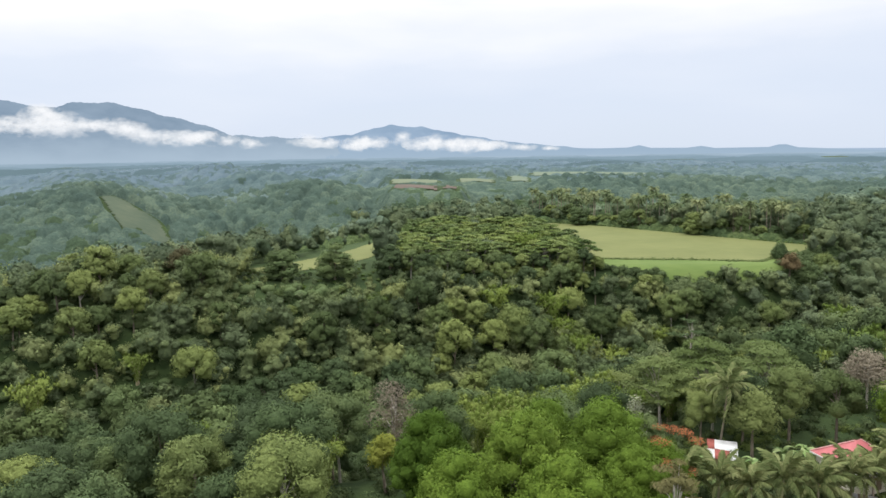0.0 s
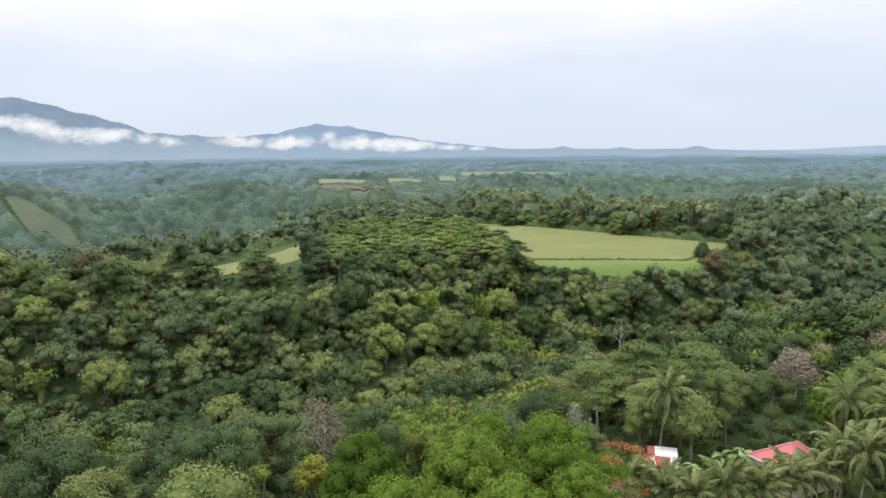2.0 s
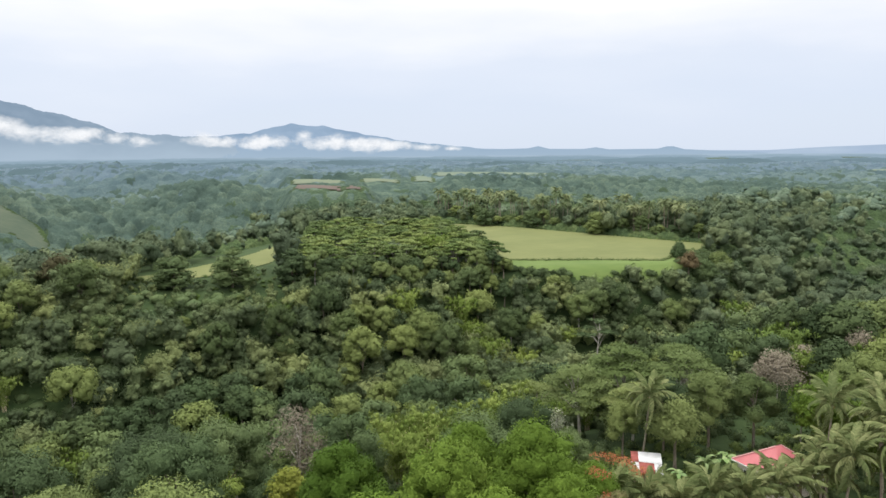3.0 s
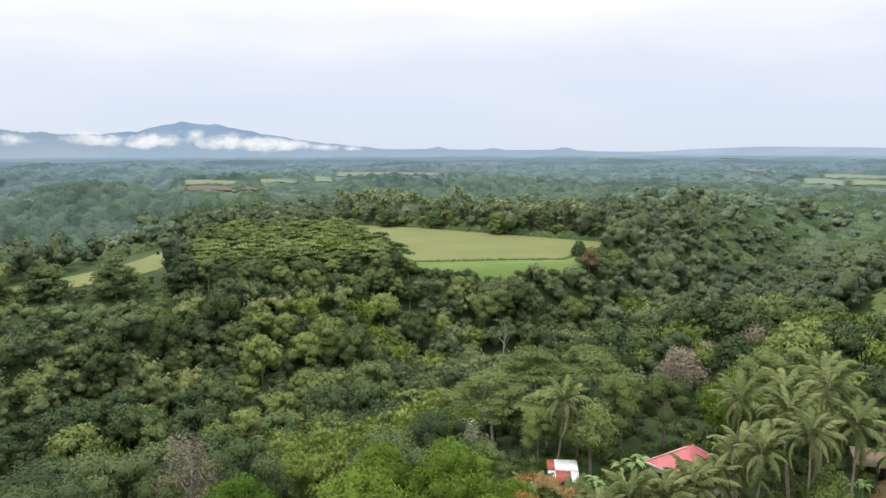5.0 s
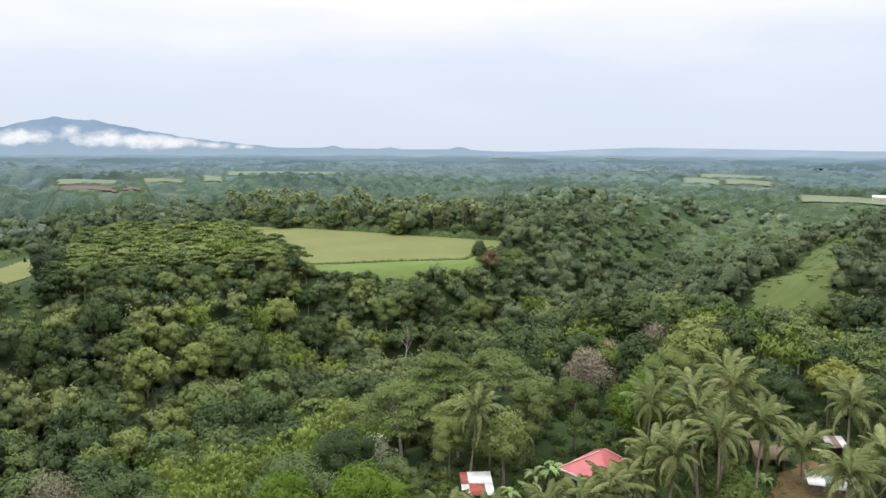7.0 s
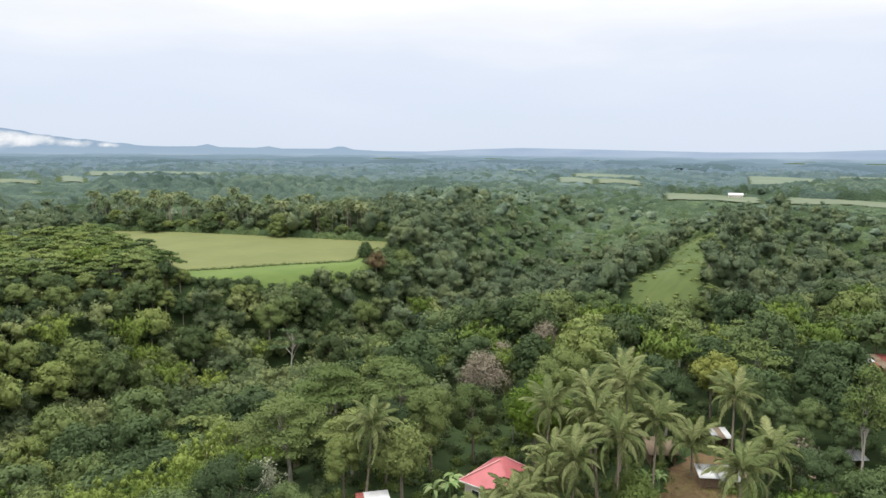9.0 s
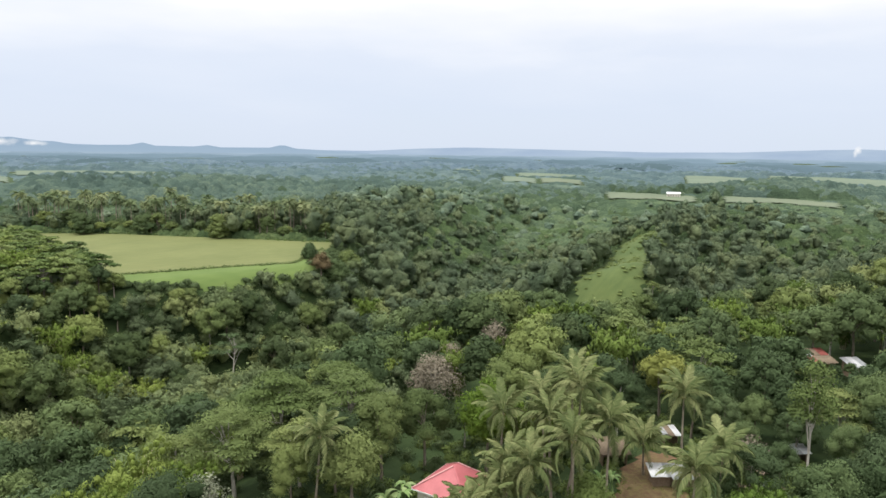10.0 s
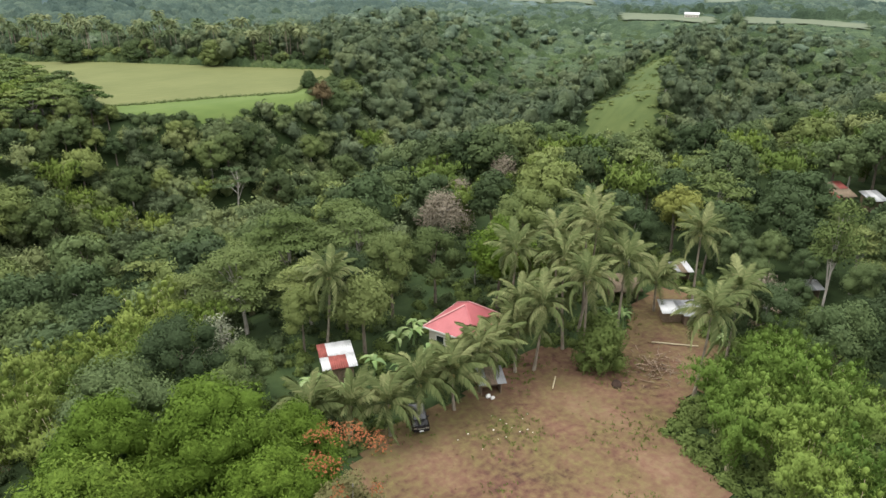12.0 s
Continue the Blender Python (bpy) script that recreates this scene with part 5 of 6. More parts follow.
def cloud_bank(name, label, puffs, dist, seed):
    """Soft domed puffs: (bearing, height, half width, half height) each, bulging towards the valley."""
    r = np.random.default_rng(seed)
    vs, qs, uv = [], [], []
    rings, spokes = np.array([0.0, 0.4, 0.75, 1.0]), 16
    for k, (az, z, hw, hh) in enumerate(puffs):
        d = dist - (12 * k) % 90
        c = np.array([d * math.sin(radians(az)), d * math.cos(radians(az)), z])
        right = np.array([math.cos(radians(az)), -math.sin(radians(az)), 0])
        toward = -np.array([math.sin(radians(az)), math.cos(radians(az)), 0])
        base = len(vs)
        for q in rings:
            for j in range(spokes):
                a = 2 * math.pi * j / spokes
                w = q * (1 + 0.2 * r.normal() * (q > 0.9))
                vs.append(c + right * 1.25 * hw * w * math.cos(a) + np.array([0, 0, 1]) * 1.35 * hh * w * math.sin(a) + toward * hw * 0.25 * (1 - q * q))
                uv.append(q)
        for i in range(3):
            for j in range(spokes):
                qs.append([base + i * spokes + j, base + i * spokes + (j + 1) % spokes, base + (i + 1) * spokes + (j + 1) % spokes, base + (i + 1) * spokes + j])
    me = mesh_of(name, np.array(vs), np.array(qs), material=CLOUD, smooth=True)
    layer = me.uv_layers.new(name="edge")
    idx = np.zeros(len(me.loops), np.int32)
    me.loops.foreach_get("vertex_index", idx)
    co = np.stack([np.array(uv)[idx], np.zeros(len(idx))], 1).astype(np.float32)
    layer.data.foreach_set("uv", co.ravel())
    return tagged(new(name, me), label, "cloud", kind="stuff")


cloud_bank("cloud_bank", "white cloud bank clinging to the mountain slope", [
    (-34, 185, 260, 36), (-31.5, 190, 200, 40), (-29.8, 215, 110, 60), (-29.5, 252, 75, 48), (-28.2, 205, 120, 46), (-26.6, 192, 110, 36), (-25.0, 190, 110, 44), (-24.0, 168, 120, 40), (-23.0, 142, 90, 50),
    (-21.6, 138, 130, 40), (-20.2, 128, 140, 44), (-18.6, 118, 150, 42), (-17.2, 108, 120, 32), (-19.0, 132, 90, 30), (-29.5, 165, 200, 40)], 3880, 41)
cloud_bank("cloud_bank", "loose white clouds along the foot of the mountains", [
    (-15.2, 92, 80, 26), (-11.3, 94, 90, 30), (-10.4, 102, 130, 42), (-9.4, 90, 110, 32), (-10.4, 95, 90, 30), (-6.8, 85, 140, 34), (-5.2, 92, 130, 42), (-5.9, 84, 90, 30), (-3.2, 118, 70, 44), (-1.4, 80, 140, 40), (-0.4, 88, 80, 44),
    (0.8, 74, 150, 38), (2.2, 70, 150, 38), (3.4, 72, 90, 30), (4.7, 64, 140, 28), (6.8, 54, 90, 18), (9.0, 46, 60, 12)], 3880, 42)
cloud_bank("smoke_plume", "thin white smoke rising from the plain", [(69.6, 40, 13, 18), (69.75, 58, 16, 20)], 3880, 43)


# ---- houses and huts ----
def slab(bm, pts, thick):
    """A flat sheet with thickness from its outline."""
    top = [bm.verts.new(p) for p in pts]
    low = [bm.verts.new((p[0], p[1], p[2] - thick)) for p in pts]
    bm.faces.new(top)
    bm.faces.new(low[::-1])
    for k in range(len(pts)):
        j = (k + 1) % len(pts)
        bm.faces.new((top[k], low[k], low[j], top[j]))


def bar(bm, a, b, w, h):
    """A square beam from a to b."""
    a, b = Vector(a), Vector(b)
    m = Matrix.Translation((a + b) / 2) @ (b - a).to_track_quat("X", "Z").to_matrix().to_4x4() @ Matrix.Diagonal(((b - a).length, w, h, 1))
    bmesh.ops.create_cube(bm, size=1.0, matrix=m)


def corrugated(width, length, pitch=0.25, deep=0.035):
    """A wavy metal sheet, centred, flat in x and y."""
    n = max(4, int(width / pitch) * 4)
    x = np.linspace(-width / 2, width / 2, n + 1)
    z = deep * np.sin(x / pitch * 2 * np.pi)
    rows = [np.stack([x, np.full(n + 1, y), z + dz], 1) for dz in (0, -0.02) for y in (-length / 2, length / 2)]
    v = np.concatenate(rows)
    k, w = np.arange(n), n + 1
    q = [np.stack([a + k, a + k + 1, b + k + 1, b + k], 1) for a, b in ((0, w), (3 * w, 2 * w), (2 * w, 0), (w, 3 * w))]
    return mesh_of("roof_sheet", v, np.concatenate(q))


def make_shed(name, label, x, y, turn, w, d, low, high, sheets, wall, group="", open_front=True, rows=1):
    """A hut with a single-pitch sheet roof on posts, board walls on the closed sides. sheets: one material a roof sheet."""
    t = thing(name, label, "hut", group, pose(x, y, land_at(x, y) + 0.1, 0, 0, turn))
    for sx in (-1, 1):
        for sy, h in ((-1, low), (1, high)):
            part("post", box(bmesh.new(), sx * (w / 2 - 0.1), sy * (d / 2 - 0.1), h / 2 - 0.15, 0.12, 0.12, h + 0.2), TIMBER, t)
    r = np.random.default_rng(int(x * 10))
    for side_x, side_y in ((-1, 0), (1, 0), (0, 1)) + (() if open_front else ((0, -1),)):
        bm = bmesh.new()
        span = d - 0.3 if side_x else w - 0.3
        n = max(3, int(span / 0.28))
        for k in range(n):
            u = -span / 2 + (k + 0.5) * span / n
            hh = (low + (high - low) * (u / d + 0.5) if side_x else (high if side_y > 0 else low)) * r.uniform(0.84, 0.93)
            cx, cy = (side_x * (w / 2 - 0.1), u) if side_x else (u, side_y * (d / 2 - 0.1))
            box(bm, cx, cy, hh / 2 - 0.1, 0.04 if side_x else span / n * 0.92, span / n * 0.92 if side_x else 0.04, hh)
        tagged(part("wall", bm, wall, t), kind="stuff")
    cols = len(sheets) // rows
    over, pitch = 0.45, math.degrees(math.atan2(high - low, d))
    full = (d + 2 * over) / math.cos(radians(pitch))
    for k, material in enumerate(sheets):
        c, rw = k % cols, k // cols
        ww, ll = (w + 0.7) / cols, full / rows
        s = part("roof_sheet", corrugated(ww * 1.04, ll * 1.03), material, t)
        s.data.materials.append(material) if not s.data.materials else None
        s.matrix_basis = pose(0, 0, (low + high) / 2 + 0.1, pitch, 0, 0) @ pose((c - (cols - 1) / 2) * ww, (rw - (rows - 1) / 2) * ll, 0.012 * (k % 2) + r.uniform(0, 0.02), r.uniform(-0.8, 0.8), r.uniform(-1.0, 1.0), 0)
    return t


def make_red_house():
    t = thing("house", "single-storey house with red painted metal roof and white trim", "house", m=pose(54.7, 86.6, land_at(54.7, 86.6), 0, 0, 17.7))
    e, wl, top, eave = 3.9, 3.35, 5.7, 3.15
    part("floor_slab", box(bmesh.new(), 0, 0, 0.1, 2 * wl + 0.4, 2 * wl + 0.4, 0.5), PLASTER, t)
    for k in range(4):
        w = part("wall", box(bmesh.new(), 0, -wl, 1.6, 2 * wl - 0.16, 0.16, 3.0), PLASTER, t)
        w.matrix_basis = pose(0, 0, 0, 0, 0, 90 * k)
        for u in (-1.7, 1.7):
            win = part("window", box(bmesh.new(), u, -wl - 0.09, 1.75, 1.2, 0.07, 1.1), WHITE, w, "white window frame")
            part("pane", box(bmesh.new(), u, -wl - 0.13, 1.75, 1.02, 0.03, 0.92), DARK_GLASS, win)
    part("door", box(bmesh.new(), 0, -wl - 0.1, 1.25, 0.9, 0.06, 2.05, bevel=0.015), TIMBER, t, "brown wooden door")
    ridge_pts = [(-0.5, 0, top), (0.5, 0, top)]
    corners = [(-e, -e, eave), (e, -e, eave), (e, e, eave), (-e, e, eave)]
    for pts in ([corners[0], corners[1], ridge_pts[1], ridge_pts[0]], [corners[1], corners[2], ridge_pts[1]], [corners[2], corners[3], ridge_pts[0], ridge_pts[1]], [corners[3], corners[0], ridge_pts[0]]):
        bm = bmesh.new()
        slab(bm, pts, 0.06)
        part("roof_slope", bm, ROOF_RED, t)
    for k, c in enumerate(corners):
        bm = bmesh.new()
        bar(bm, Vector(c) + Vector((0, 0, 0.06)), Vector(ridge_pts[0 if c[0] < 0 else 1]) + Vector((0, 0, 0.06)), 0.22, 0.07)
        part("hip_cap", bm, ROOF_RED if k == 0 else PINK, t, "red hip trim" if k == 0 else "pale hip trim")
        bm = bmesh.new()
        bar(bm, Vector(c) - Vector((0, 0, 0.1)), Vector(corners[(k + 1) % 4]) - Vector((0, 0, 0.1)), 0.06, 0.18)
        part("fascia", bm, WHITE, t, "white fascia board")
    for sgn in (-1, 1):
        bm = bmesh.new()
        slab(bm, [(2.2, -e - 0.5, 4.25), (2.2 + sgn * 1.15, -e - 0.5, 3.3), (2.2 + sgn * 1.15, -1.6, 3.3), (2.2, -1.6, 4.25)], 0.05)
        porch = part("porch_slope", bm, ROOF_RED, t)
        bm = bmesh.new()
        bar(bm, (2.2, -e - 0.52, 4.25), (2.2 + sgn * 1.15, -e - 0.52, 3.3), 0.06, 0.2)
        part("barge_board", bm, WHITE, porch, "white barge board")
        part("porch_post", box(bmesh.new(), 2.2 + sgn * 0.95, -e - 0.3, 1.6, 0.16, 0.16, 3.3), WHITE, t)
    return t


make_red_house()
Z, R, G = ROOF_ZINC, ROOF_RUST, ROOF_GREY
make_shed("shed", "small shed with white and rust-red patched metal roof", 38.2, 90.0, -20, 3.2, 3.2, 2.5, 3.3, [Z, R, R, Z, R, Z, Z, Z], TIMBER, open_front=False, rows=2)
make_shed("lean_to", "open lean-to with a sagging grey metal sheet roof", 49.9, 77.2, -28, 2.4, 1.7, 1.7, 2.1, [G, THATCH, G], TIMBER)
make_shed("hut", "plank hut with bright zinc roof sheets", 80.2, 74.5, -40, 2.4, 2.0, 1.6, 2.0, [Z, Z, G], TIMBER, open_front=False)
make_shed("hut", "plank hut with weathered grey metal roof", 82.0, 72.2, -36, 3.2, 2.4, 1.7, 2.2, [G, G, G, THATCH], TIMBER, open_front=False)
make_shed("hut", "small hut with pale zinc roof beside the garden", 92.0, 80.8, -30, 2.2, 1.8, 1.9, 2.3, [G, THATCH, Z], TIMBER)
make_shed("hut", "low brown hut with an old thatch roof", 80.5, 82.5, -35, 3.6, 2.8, 1.9, 2.7, [THATCH, THATCH, THATCH], TIMBER)
make_shed("hut", "dark timber hut with rust-streaked old roof sheets", 87.0, 64.5, -30, 4.2, 2.8, 1.8, 2.4, [THATCH, THATCH, G, THATCH, THATCH], TIMBER)
make_shed("hut", "tiny hut with a small white sheet roof", 101.0, 65.6, -35, 1.8, 1.5, 2.0, 2.3, [G, Z], TIMBER)
make_shed("house", "village house with faded rust-brown roof among trees", 144.5, 82.0, -28, 6.8, 4.4, 3.0, 4.3, [THATCH, R, THATCH, THATCH, THATCH, Z, THATCH, R], TIMBER, open_front=False, rows=2)
make_shed("house", "small village house with grey and white roof", 150.5, 76.5, -28, 3.4, 2.8, 2.2, 3.0, [G, Z, G], TIMBER, open_front=False)
make_shed("house", "farm house with grey and white roof among the trees", 284, 266, -40, 8, 5, 4.5, 6, [G, Z, G, G, Z, G], PLASTER, open_front=False)
make_shed("house", "farm house with a white roof above the clearing", 340, 258, -40, 4.4, 3.6, 3.0, 4.0, [Z, G, Z, Z], PLASTER, open_front=False)
make_shed("house", "white-walled hut at the end of the hay field", 55, 425, -10, 4, 3.5, 3.0, 4.2, [Z, Z, Z], WHITE, open_front=False)
make_shed("house", "hut with a grey roof under the palms", 108, 398, -35, 4, 3, 2.0, 2.7, [G, Z, G], PLASTER, open_front=False)
make_shed("house", "hut with a grey roof under the palms", 128, 374, -35, 4, 3, 2.0, 2.7, [G, G, Z], PLASTER, open_front=False)
make_shed("house", "hut with a zinc roof under the palms", 146, 350, -35, 3.6, 3, 2.0, 2.6, [Z, G, Z], PLASTER, open_front=False)


def make_farm_building():
    x, y = 552.0, 372.0
    t = thing("farm_building", "long white farm building with a pale roof in the paddock", "building", m=pose(x, y, land_at(x, y) + 0.6, 0, 0, -56) @ Matrix.Diagonal((0.8, 0.8, 0.8, 1)))
    part("wall", box(bmesh.new(), 0, 0, 1.4, 14, 7, 4.2), PLASTER, t)
    for sgn in (-1, 1):
        bm = bmesh.new()
        slab(bm, [(-7.6, sgn * 4.1, 3.3), (7.6, sgn * 4.1, 3.3), (7.6, 0, 5.2), (-7.6, 0, 5.2)], 0.15)
        part("roof_slope", bm, ROOF_ZINC, t)
    for k in range(5):
        part("window", box(bmesh.new(), -5.4 + 2.7 * k, -3.53, 1.2, 0.8, 0.1, 0.9), DARK_GLASS, t)
    return t


make_farm_building()


def make_car():
    t = thing("car", "black hatchback car parked under the palms", "car", m=pose(40.3, 77.6, land_at(40.3, 77.6) + 0.14, 0, 0, -28))
    # front towards -y
    bm = bmesh.new()
    box(bm, 0, 0, 0.62, 1.72, 4.1, 0.62, bevel=0.14)
    body = part("body", bm, CAR_PAINT, t)
    bm = bmesh.new()
    made = bmesh.ops.create_cube(bm, size=1.0, matrix=pose(0, 0.35, 1.18) @ Matrix.Diagonal((1.5, 2.5, 0.56, 1)))
    for v in made["verts"]:
        if v.co.z > 1.2:
            v.co.x *= 0.82
            v.co.y = 0.35 + (v.co.y - 0.35) * 0.7
    bmesh.ops.bevel(bm, geom=list(bm.edges), offset=0.09, segments=2, affect="EDGES")
    cabin = part("cabin", bm, CAR_PAINT, t)
    for name, pts in (("windscreen", [(-0.66, -0.87, 0.98), (0.66, -0.87, 0.98), (0.54, -0.53, 1.40), (-0.54, -0.53, 1.40)]), ("rear_window", [(0.66, 1.57, 0.98), (-0.66, 1.57, 0.98), (-0.54, 1.23, 1.40), (0.54, 1.23, 1.40)])):
        bm = bmesh.new()
        off = -0.03 if name == "windscreen" else 0.03
        slab(bm, [(p[0], p[1] + off, p[2]) for p in pts], 0.02)
        part(name, bm, DARK_GLASS, cabin)
    for sgn in (-1, 1):
        bm = bmesh.new()
        slab(bm, [(sgn * 0.765, -0.6, 1.0), (sgn * 0.765, 1.3, 1.0), (sgn * 0.65, 1.05, 1.38), (sgn * 0.65, -0.35, 1.38)], 0.02)
        part("side_window", bm, DARK_GLASS, cabin)
        part("headlight", box(bmesh.new(), sgn * 0.6, -2.03, 0.72, 0.36, 0.1, 0.16, bevel=0.03), CHROME, t)
        part("mirror", box(bmesh.new(), sgn * 0.92, -0.55, 1.0, 0.2, 0.1, 0.13, bevel=0.03), CAR_PAINT, t)
        for yy in (-1.3, 1.28):
            bm = bmesh.new()
            bmesh.ops.create_cone(bm, cap_ends=True, segments=18, radius1=0.31, radius2=0.31, depth=0.2, matrix=pose(sgn * 0.78, yy, 0.31, 0, 90, 0))
            wheel = part("wheel", bm, RUBBER, t)
            bm = bmesh.new()
            bmesh.ops.create_cone(bm, cap_ends=True, segments=14, radius1=0.19, radius2=0.17, depth=0.03, matrix=pose(sgn * 0.89, yy, 0.31, 0, 90, 0))
            part("rim", bm, CHROME, wheel)
    part("bumper", box(bmesh.new(), 0, -2.05, 0.42, 1.6, 0.14, 0.2, bevel=0.05), CAR_PAINT, t)
    part("grille", box(bmesh.new(), 0, -2.06, 0.68, 0.7, 0.05, 0.12), CHROME, t)
    part("number_plate", box(bmesh.new(), 0, -2.14, 0.46, 0.42, 0.02, 0.13), WHITE, t, "blank white number plate")
    return t


make_car()

# ---- loose things in the yard ----
bm = bmesh.new()
v, q = tube([(72.9, 72.2, land_at(72.9, 72.2) + 0.28), (74.7, 70.1, 0.27), (76.6, 68.0, 0.26)], (0.10, 0.09, 0.08), 8)
tagged(new("bamboo_pole", mesh_of("bamboo_pole", v, q, material=POLE, smooth=True)), "long pale dry pole lying on the ground", "pole")
v, q = tube([(55.6, 73.0, 0.25), (57.6, 74.4, 0.26)], (0.08, 0.07), 6)
tagged(new("bamboo_pole", mesh_of("bamboo_pole", v, q, material=POLE, smooth=True)), "short pale pole lying on the bare soil", "pole")

heap = thing("debris_heap", "heap of broken brown boards and brush", "debris", m=pose(68.0, 68.3, 0.1))
r = np.random.default_rng(51)
BOARD = []
for k in range(5):
    bm = bmesh.new()
    box(bm, 0, 0, 0, r.uniform(0.5, 1.3), r.uniform(0.04, 0.14), 0.03, bevel=0.006)
    me = bpy.data.meshes.new("board")
    bm.to_mesh(me)
    bm.free()
    me.materials.append(TIMBER if k % 2 else SOIL if k != 4 else THATCH)
    BOARD.append(me)
for k in range(190):
    a, d = r.uniform(0, 2 * math.pi), abs(r.normal(0, 2.2))
    part("board", BOARD[k % 5], None, heap).matrix_basis = pose(d * 1.5 * math.cos(a), d * math.sin(a), 0.12 + 0.75 * math.exp(-(d / 1.5) ** 2) * r.uniform(0.2, 1), r.uniform(-20, 20), r.uniform(-20, 20), r.uniform(0, 360))


def rubble(name, label, category, spots, size, material):
    r = np.random.default_rng(len(spots))
    pieces = [core((x, y, land_at(x, y) + 0.12 + g * 0.3), (g, g * r.uniform(0.7, 1.0), g * r.uniform(0.5, 0.8)), r) for x, y in spots for g in [size * r.uniform(0.6, 1.3)]]
    v, q, t, _ = joined(pieces)
    return tagged(new(name, mesh_of(name, v, q, t, material=material)), label, category, kind="stuff")


rubble("pale_stones", "pale stones and scraps scattered on the soil", "stones", [(47 + pick.normal(0, 1.6), 71.3 + pick.normal(0, 1.3)) for _ in range(16)], 0.10, PLASTER)
rubble("soil_clods", "clods of brown earth on the yard", "soil", [(pick.uniform(30, 78), pick.uniform(50, 78)) for _ in range(260)], 0.10, SOIL)
# flattened dark brown lump, added where the soil has a small pit
bm = bmesh.new()
bmesh.ops.create_icosphere(bm, subdivisions=3, radius=1.0)
for v in bm.verts:
    v.co = Vector((v.co.x * 0.85, v.co.y * 0.55, v.co.z * 0.26)) * (1 + 0.18 * noise.noise(v.co * 2.3))
me = bpy.data.meshes.new("mound")
bm.to_mesh(me)
bm.free()
me.materials.append(plain_material("dark_red_brown", (0.022, 0.014, 0.011), (0.055, 0.032, 0.022), 5.0, 0.95))
tagged(new("mound", me), "low dark red-brown mound in place of a small pit", "mound").matrix_basis = pose(61.9, 69.1, 0.22, 0, 0, 30)
for x, y, g in ((48.9, 76.3, 0.36), (49.1, 75.8, 0.28)):
    bm = bmesh.new()
    bmesh.ops.create_icosphere(bm, subdivisions=2, radius=1.0)
    for v in bm.verts:
        v.co = Vector((v.co.x, v.co.y * 0.7, v.co.z * 0.75)) * g * (1 + 0.2 * noise.noise(v.co * 2.0 + Vector((x, y, 0))))
    me = bpy.data.meshes.new("sack")
    bm.to_mesh(me)
    bm.free()
    me.materials.append(WHITE)
    tagged(new("sack", me), "stuffed white sack beside the lean-to", "sack").matrix_basis = pose(x, y, land_at(x, y) + 0.12 + g * 0.6)


# ---- undergrowth ----
def along(points, step, seed, wander=0.6):
    """Spots along a line."""
    r = np.random.default_rng(seed)
    out = []
    for (ax, ay), (bx, by) in zip(points[:-1], points[1:]):
        n = int(math.hypot(bx - ax, by - ay) / step)
        out += [(ax + (bx - ax) * k / n + r.normal(0, wander), ay + (by - ay) * k / n + r.normal(0, wander)) for k in range(n)]
    return out


def shrubs(name, label, spots, material, size, height, count):
    r = np.random.default_rng(len(spots))
    pieces = []
    for x, y in spots:
        g = size * r.uniform(0.6, 1.3)
        n = count
        d = unit(r.normal(0, 1, (n, 3)) + (0, 0, 0.5))
        d[:, 2] = np.abs(d[:, 2])
        p = np.array([x, y, land_at(x, y)]) + d * (g, g, g * height) * r.uniform(0.5, 1.1, (n, 1))
        pieces.append(leaves(p, d, 0.19 if size < 2 else 0.45, 1.7, r, 0.5))
        pieces.append(core((x, y, land_at(x, y) + g * height * 0.3), (g * (0.5 if size < 2 else 0.8), g * (0.5 if size < 2 else 0.8), g * height * (0.35 if size < 2 else 0.6)), r))
    return tagged(new(name, mesh_of(name, *joined(pieces), material=material)), label, "shrubs", kind="stuff")


def sown(n, x0, x1, y0, y1, seed, keep=True):
    r = np.random.default_rng(seed)
    x, y = r.uniform(x0, x1, n), r.uniform(y0, y1, n)
    ok = ~blocked(x, y) if keep else np.ones(n, bool)
    out = [(a, b) for a, b in zip(x[ok], y[ok]) if (a - 54.2) ** 2 + (b - 87) ** 2 > 25 and (a - 38.2) ** 2 + (b - 90) ** 2 > 6 and (a - 39.6) ** 2 + (b - 76.4) ** 2 > 6 and (a - 80.5) ** 2 + (b - 74) ** 2 > 9]
    return out


shrubs("undergrowth", "green undergrowth and garden plants round the houses", sown(620, 22, 100, 48, 104, 71) + sown(420, 48, 84, 34, 66, 83) + along([(79, 64), (68, 61.5), (60.5, 60), (56.5, 50), (48.5, 38)], 0.6, 92, 1.0) + along([(80, 68), (90, 77)], 0.8, 94, 1.2), LEAF_GROVE, 1.0, 1.0, 150)
# dark leaves put the gorge's shade into the colour of these gap-filling shrubs
shrubs("gorge_undergrowth", "dense shrubs filling the gaps between the gorge trees", sown(1500, -110, 175, 118, 232, 75) + sown(1100, -215, -30, 88, 235, 79), LEAF_DARK, 2.6, 0.9, 50)
shrubs("rim_scrub", "low green scrub along the brink below the fields", [p for p in sown(700, 40, 170, 236, 300, 77) if np.interp(p[0], (40, 124, 140, 166, 215), (250, 247, 258, 290, 360)) - 16 < p[1] < np.interp(p[0], (40, 124, 140, 166, 215), (250, 247, 258, 290, 360)) + 3], LEAF_WOOD, 1.5, 0.9, 60)
shrubs("field_bushes", "bushes growing over the lower edge of the fresh grass", along([(60, 257), (78, 252), (90, 248), (104, 251), (116, 248), (127, 252), (142, 267), (160, 290)], 1.0, 95, 1.6), LEAF_WOOD, 2.0, 0.9, 110)
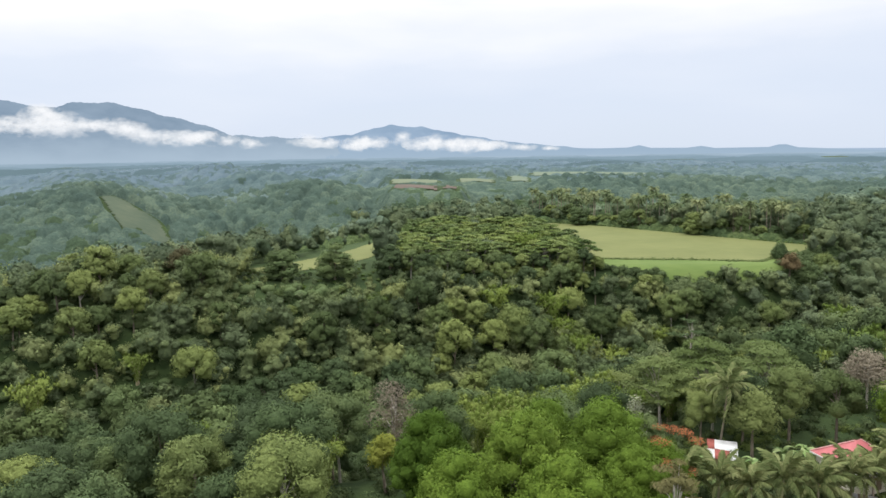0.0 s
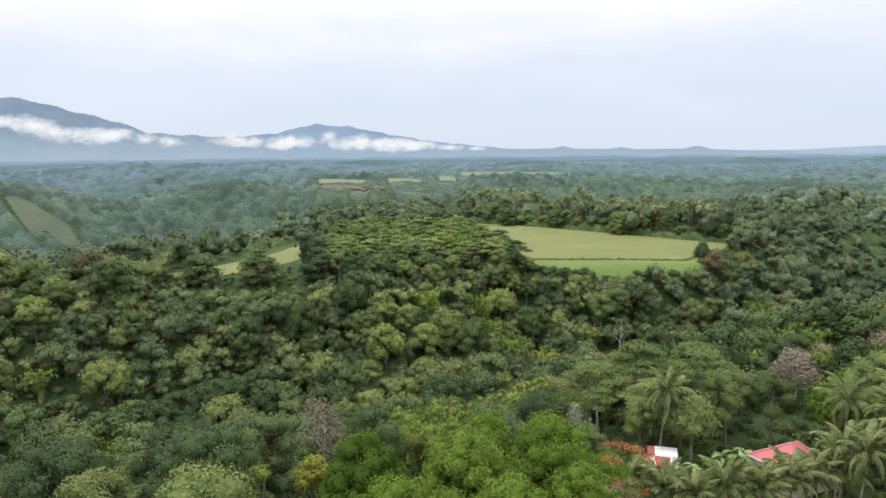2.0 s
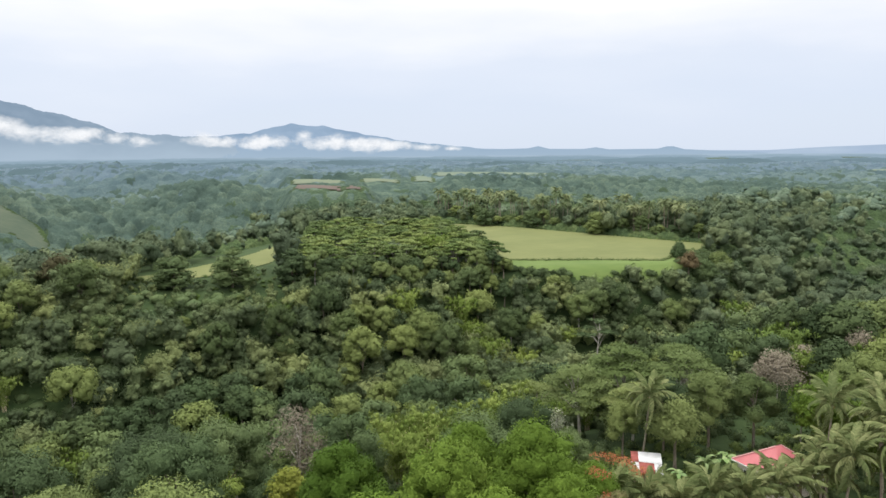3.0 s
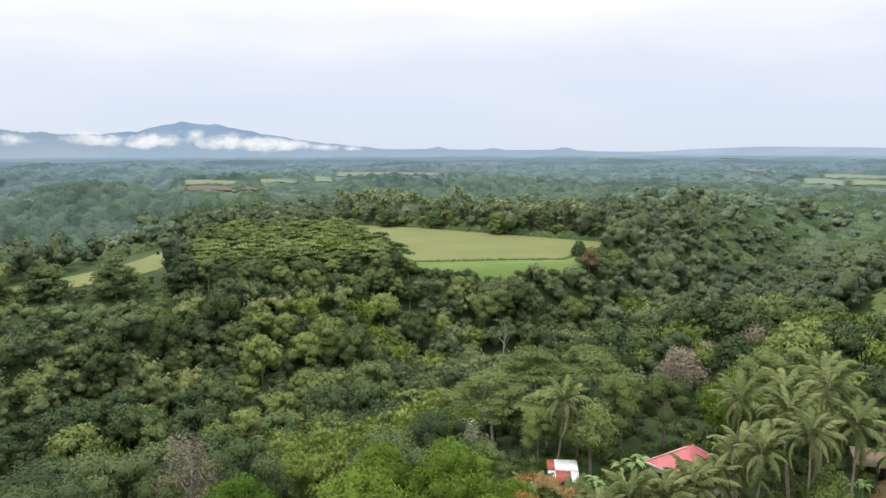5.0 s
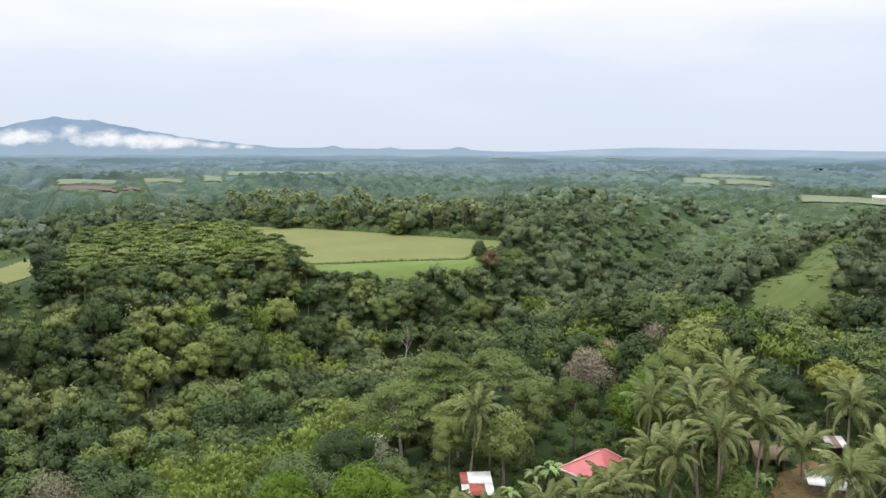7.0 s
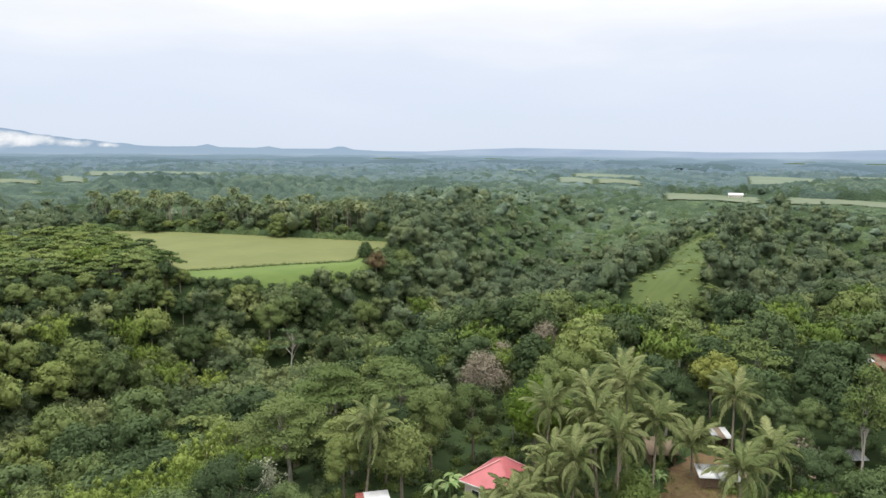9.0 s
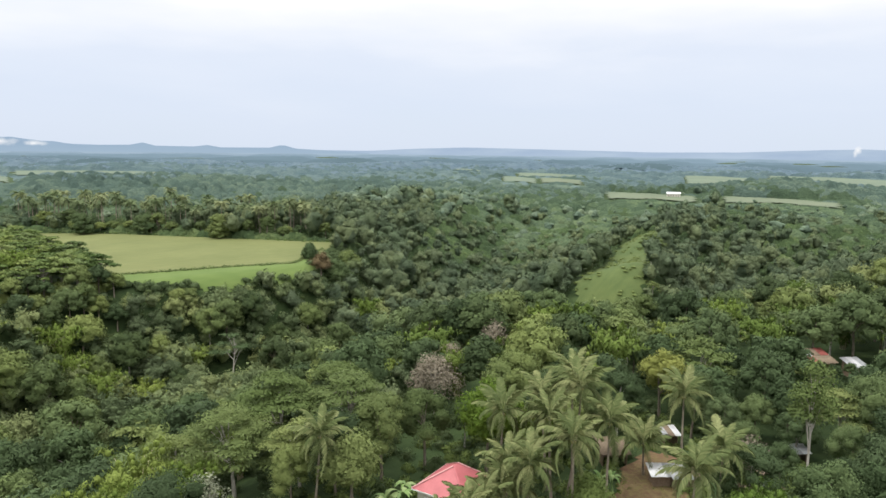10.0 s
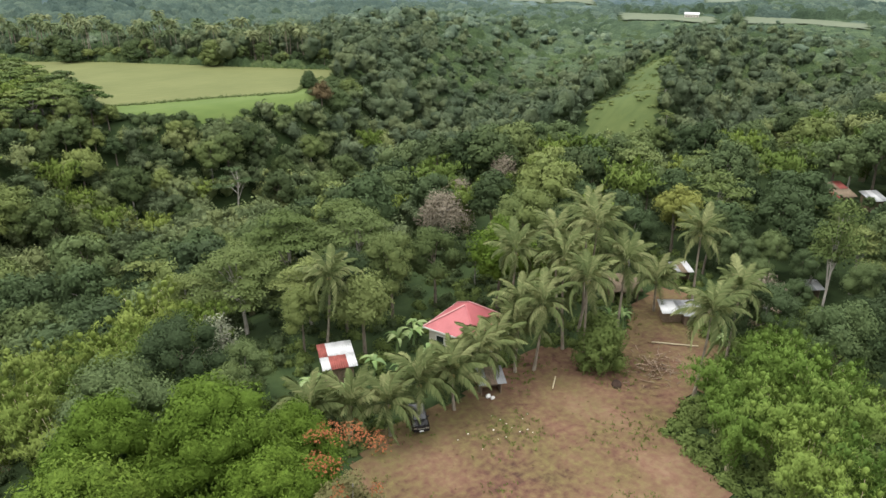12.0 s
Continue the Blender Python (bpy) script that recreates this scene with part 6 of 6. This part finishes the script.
shrubs("plantation_scrub", "scrub under the front rows of the plantation", along([(-18, 256), (20, 255), (58, 257)], 0.8, 96, 1.8), LEAF_WOOD, 2.2, 1.4, 90)
shrubs("dark_undergrowth", "dark green bushes under the forest edge", sown(520, 0, 130, 76, 135, 72) + sown(260, -45, 12, 62, 112, 80), LEAF_WOOD, 1.4, 1.2, 150)
shrubs("clearing_bushes", "light green bushes overgrowing the clearing and field edges", [p for p in sown(1100, 138, 330, 125, 255, 73, False) if inside(p[0], p[1], FORE) or inside(p[0], p[1], STRIP)], LEAF_FEATHER, 1.6, 0.7, 60)
shrubs("side_field_bushes", "low bushes along the edge of the narrow field", sown(70, -78, -15, 238, 262, 74, False), LEAF_GROVE, 1.6, 0.8, 60)


def tufts(name, label, spots, material, height):
    r = np.random.default_rng(81)
    n = len(spots)
    c = np.array([(x, y, land_at(x, y) + 0.15) for x, y in spots])
    p = np.repeat(c, 7, axis=0) + r.normal(0, 0.14, (7 * n, 3)) * (1, 1, 0)
    lean = r.normal(0, 0.45, (7 * n, 3)) * (1, 1, 0) + (0, 0, 1)
    side = unit(np.cross(lean, r.normal(0, 1, (7 * n, 3)))) * 0.05
    v = np.stack([p - side, p + side, p + lean * height * r.uniform(0.5, 1.2, (7 * n, 1))], 1).reshape(-1, 3)
    return tagged(new(name, mesh_of(name, v, (), np.arange(len(v)).reshape(-1, 3), material=material)), label, "weeds", kind="stuff")


yard_r = np.random.default_rng(82)
yx, yy = yard_r.uniform(16, 90, 9000), yard_r.uniform(36, 82, 9000)
weedy = inside(yx, yy, YARD) & (np.sin(yx * 0.35 + 1) * np.cos(yy * 0.4) + yard_r.normal(0, 0.35, 9000) > 0.5)
tufts("weeds", "patches of low weeds and dry grass on the soil", list(zip(yx[weedy], yy[weedy])), LEAF_BAMBOO, 0.24)


shrubs("hedge", "low dark hedge between the hay field and the fresh grass", along([(62, 274), (100, 268), (123, 262), (150, 288)], 0.45, 91, 0.5), LEAF_WOOD, 1.05, 0.9, 40)
shrubs("field_scrub", "green scrub along the back of the hay field", along([(56, 418), (68, 412), (98, 389), (134, 343), (164, 305)], 1.3, 93, 1.2), LEAF_GROVE, 1.3, 1.0, 34)
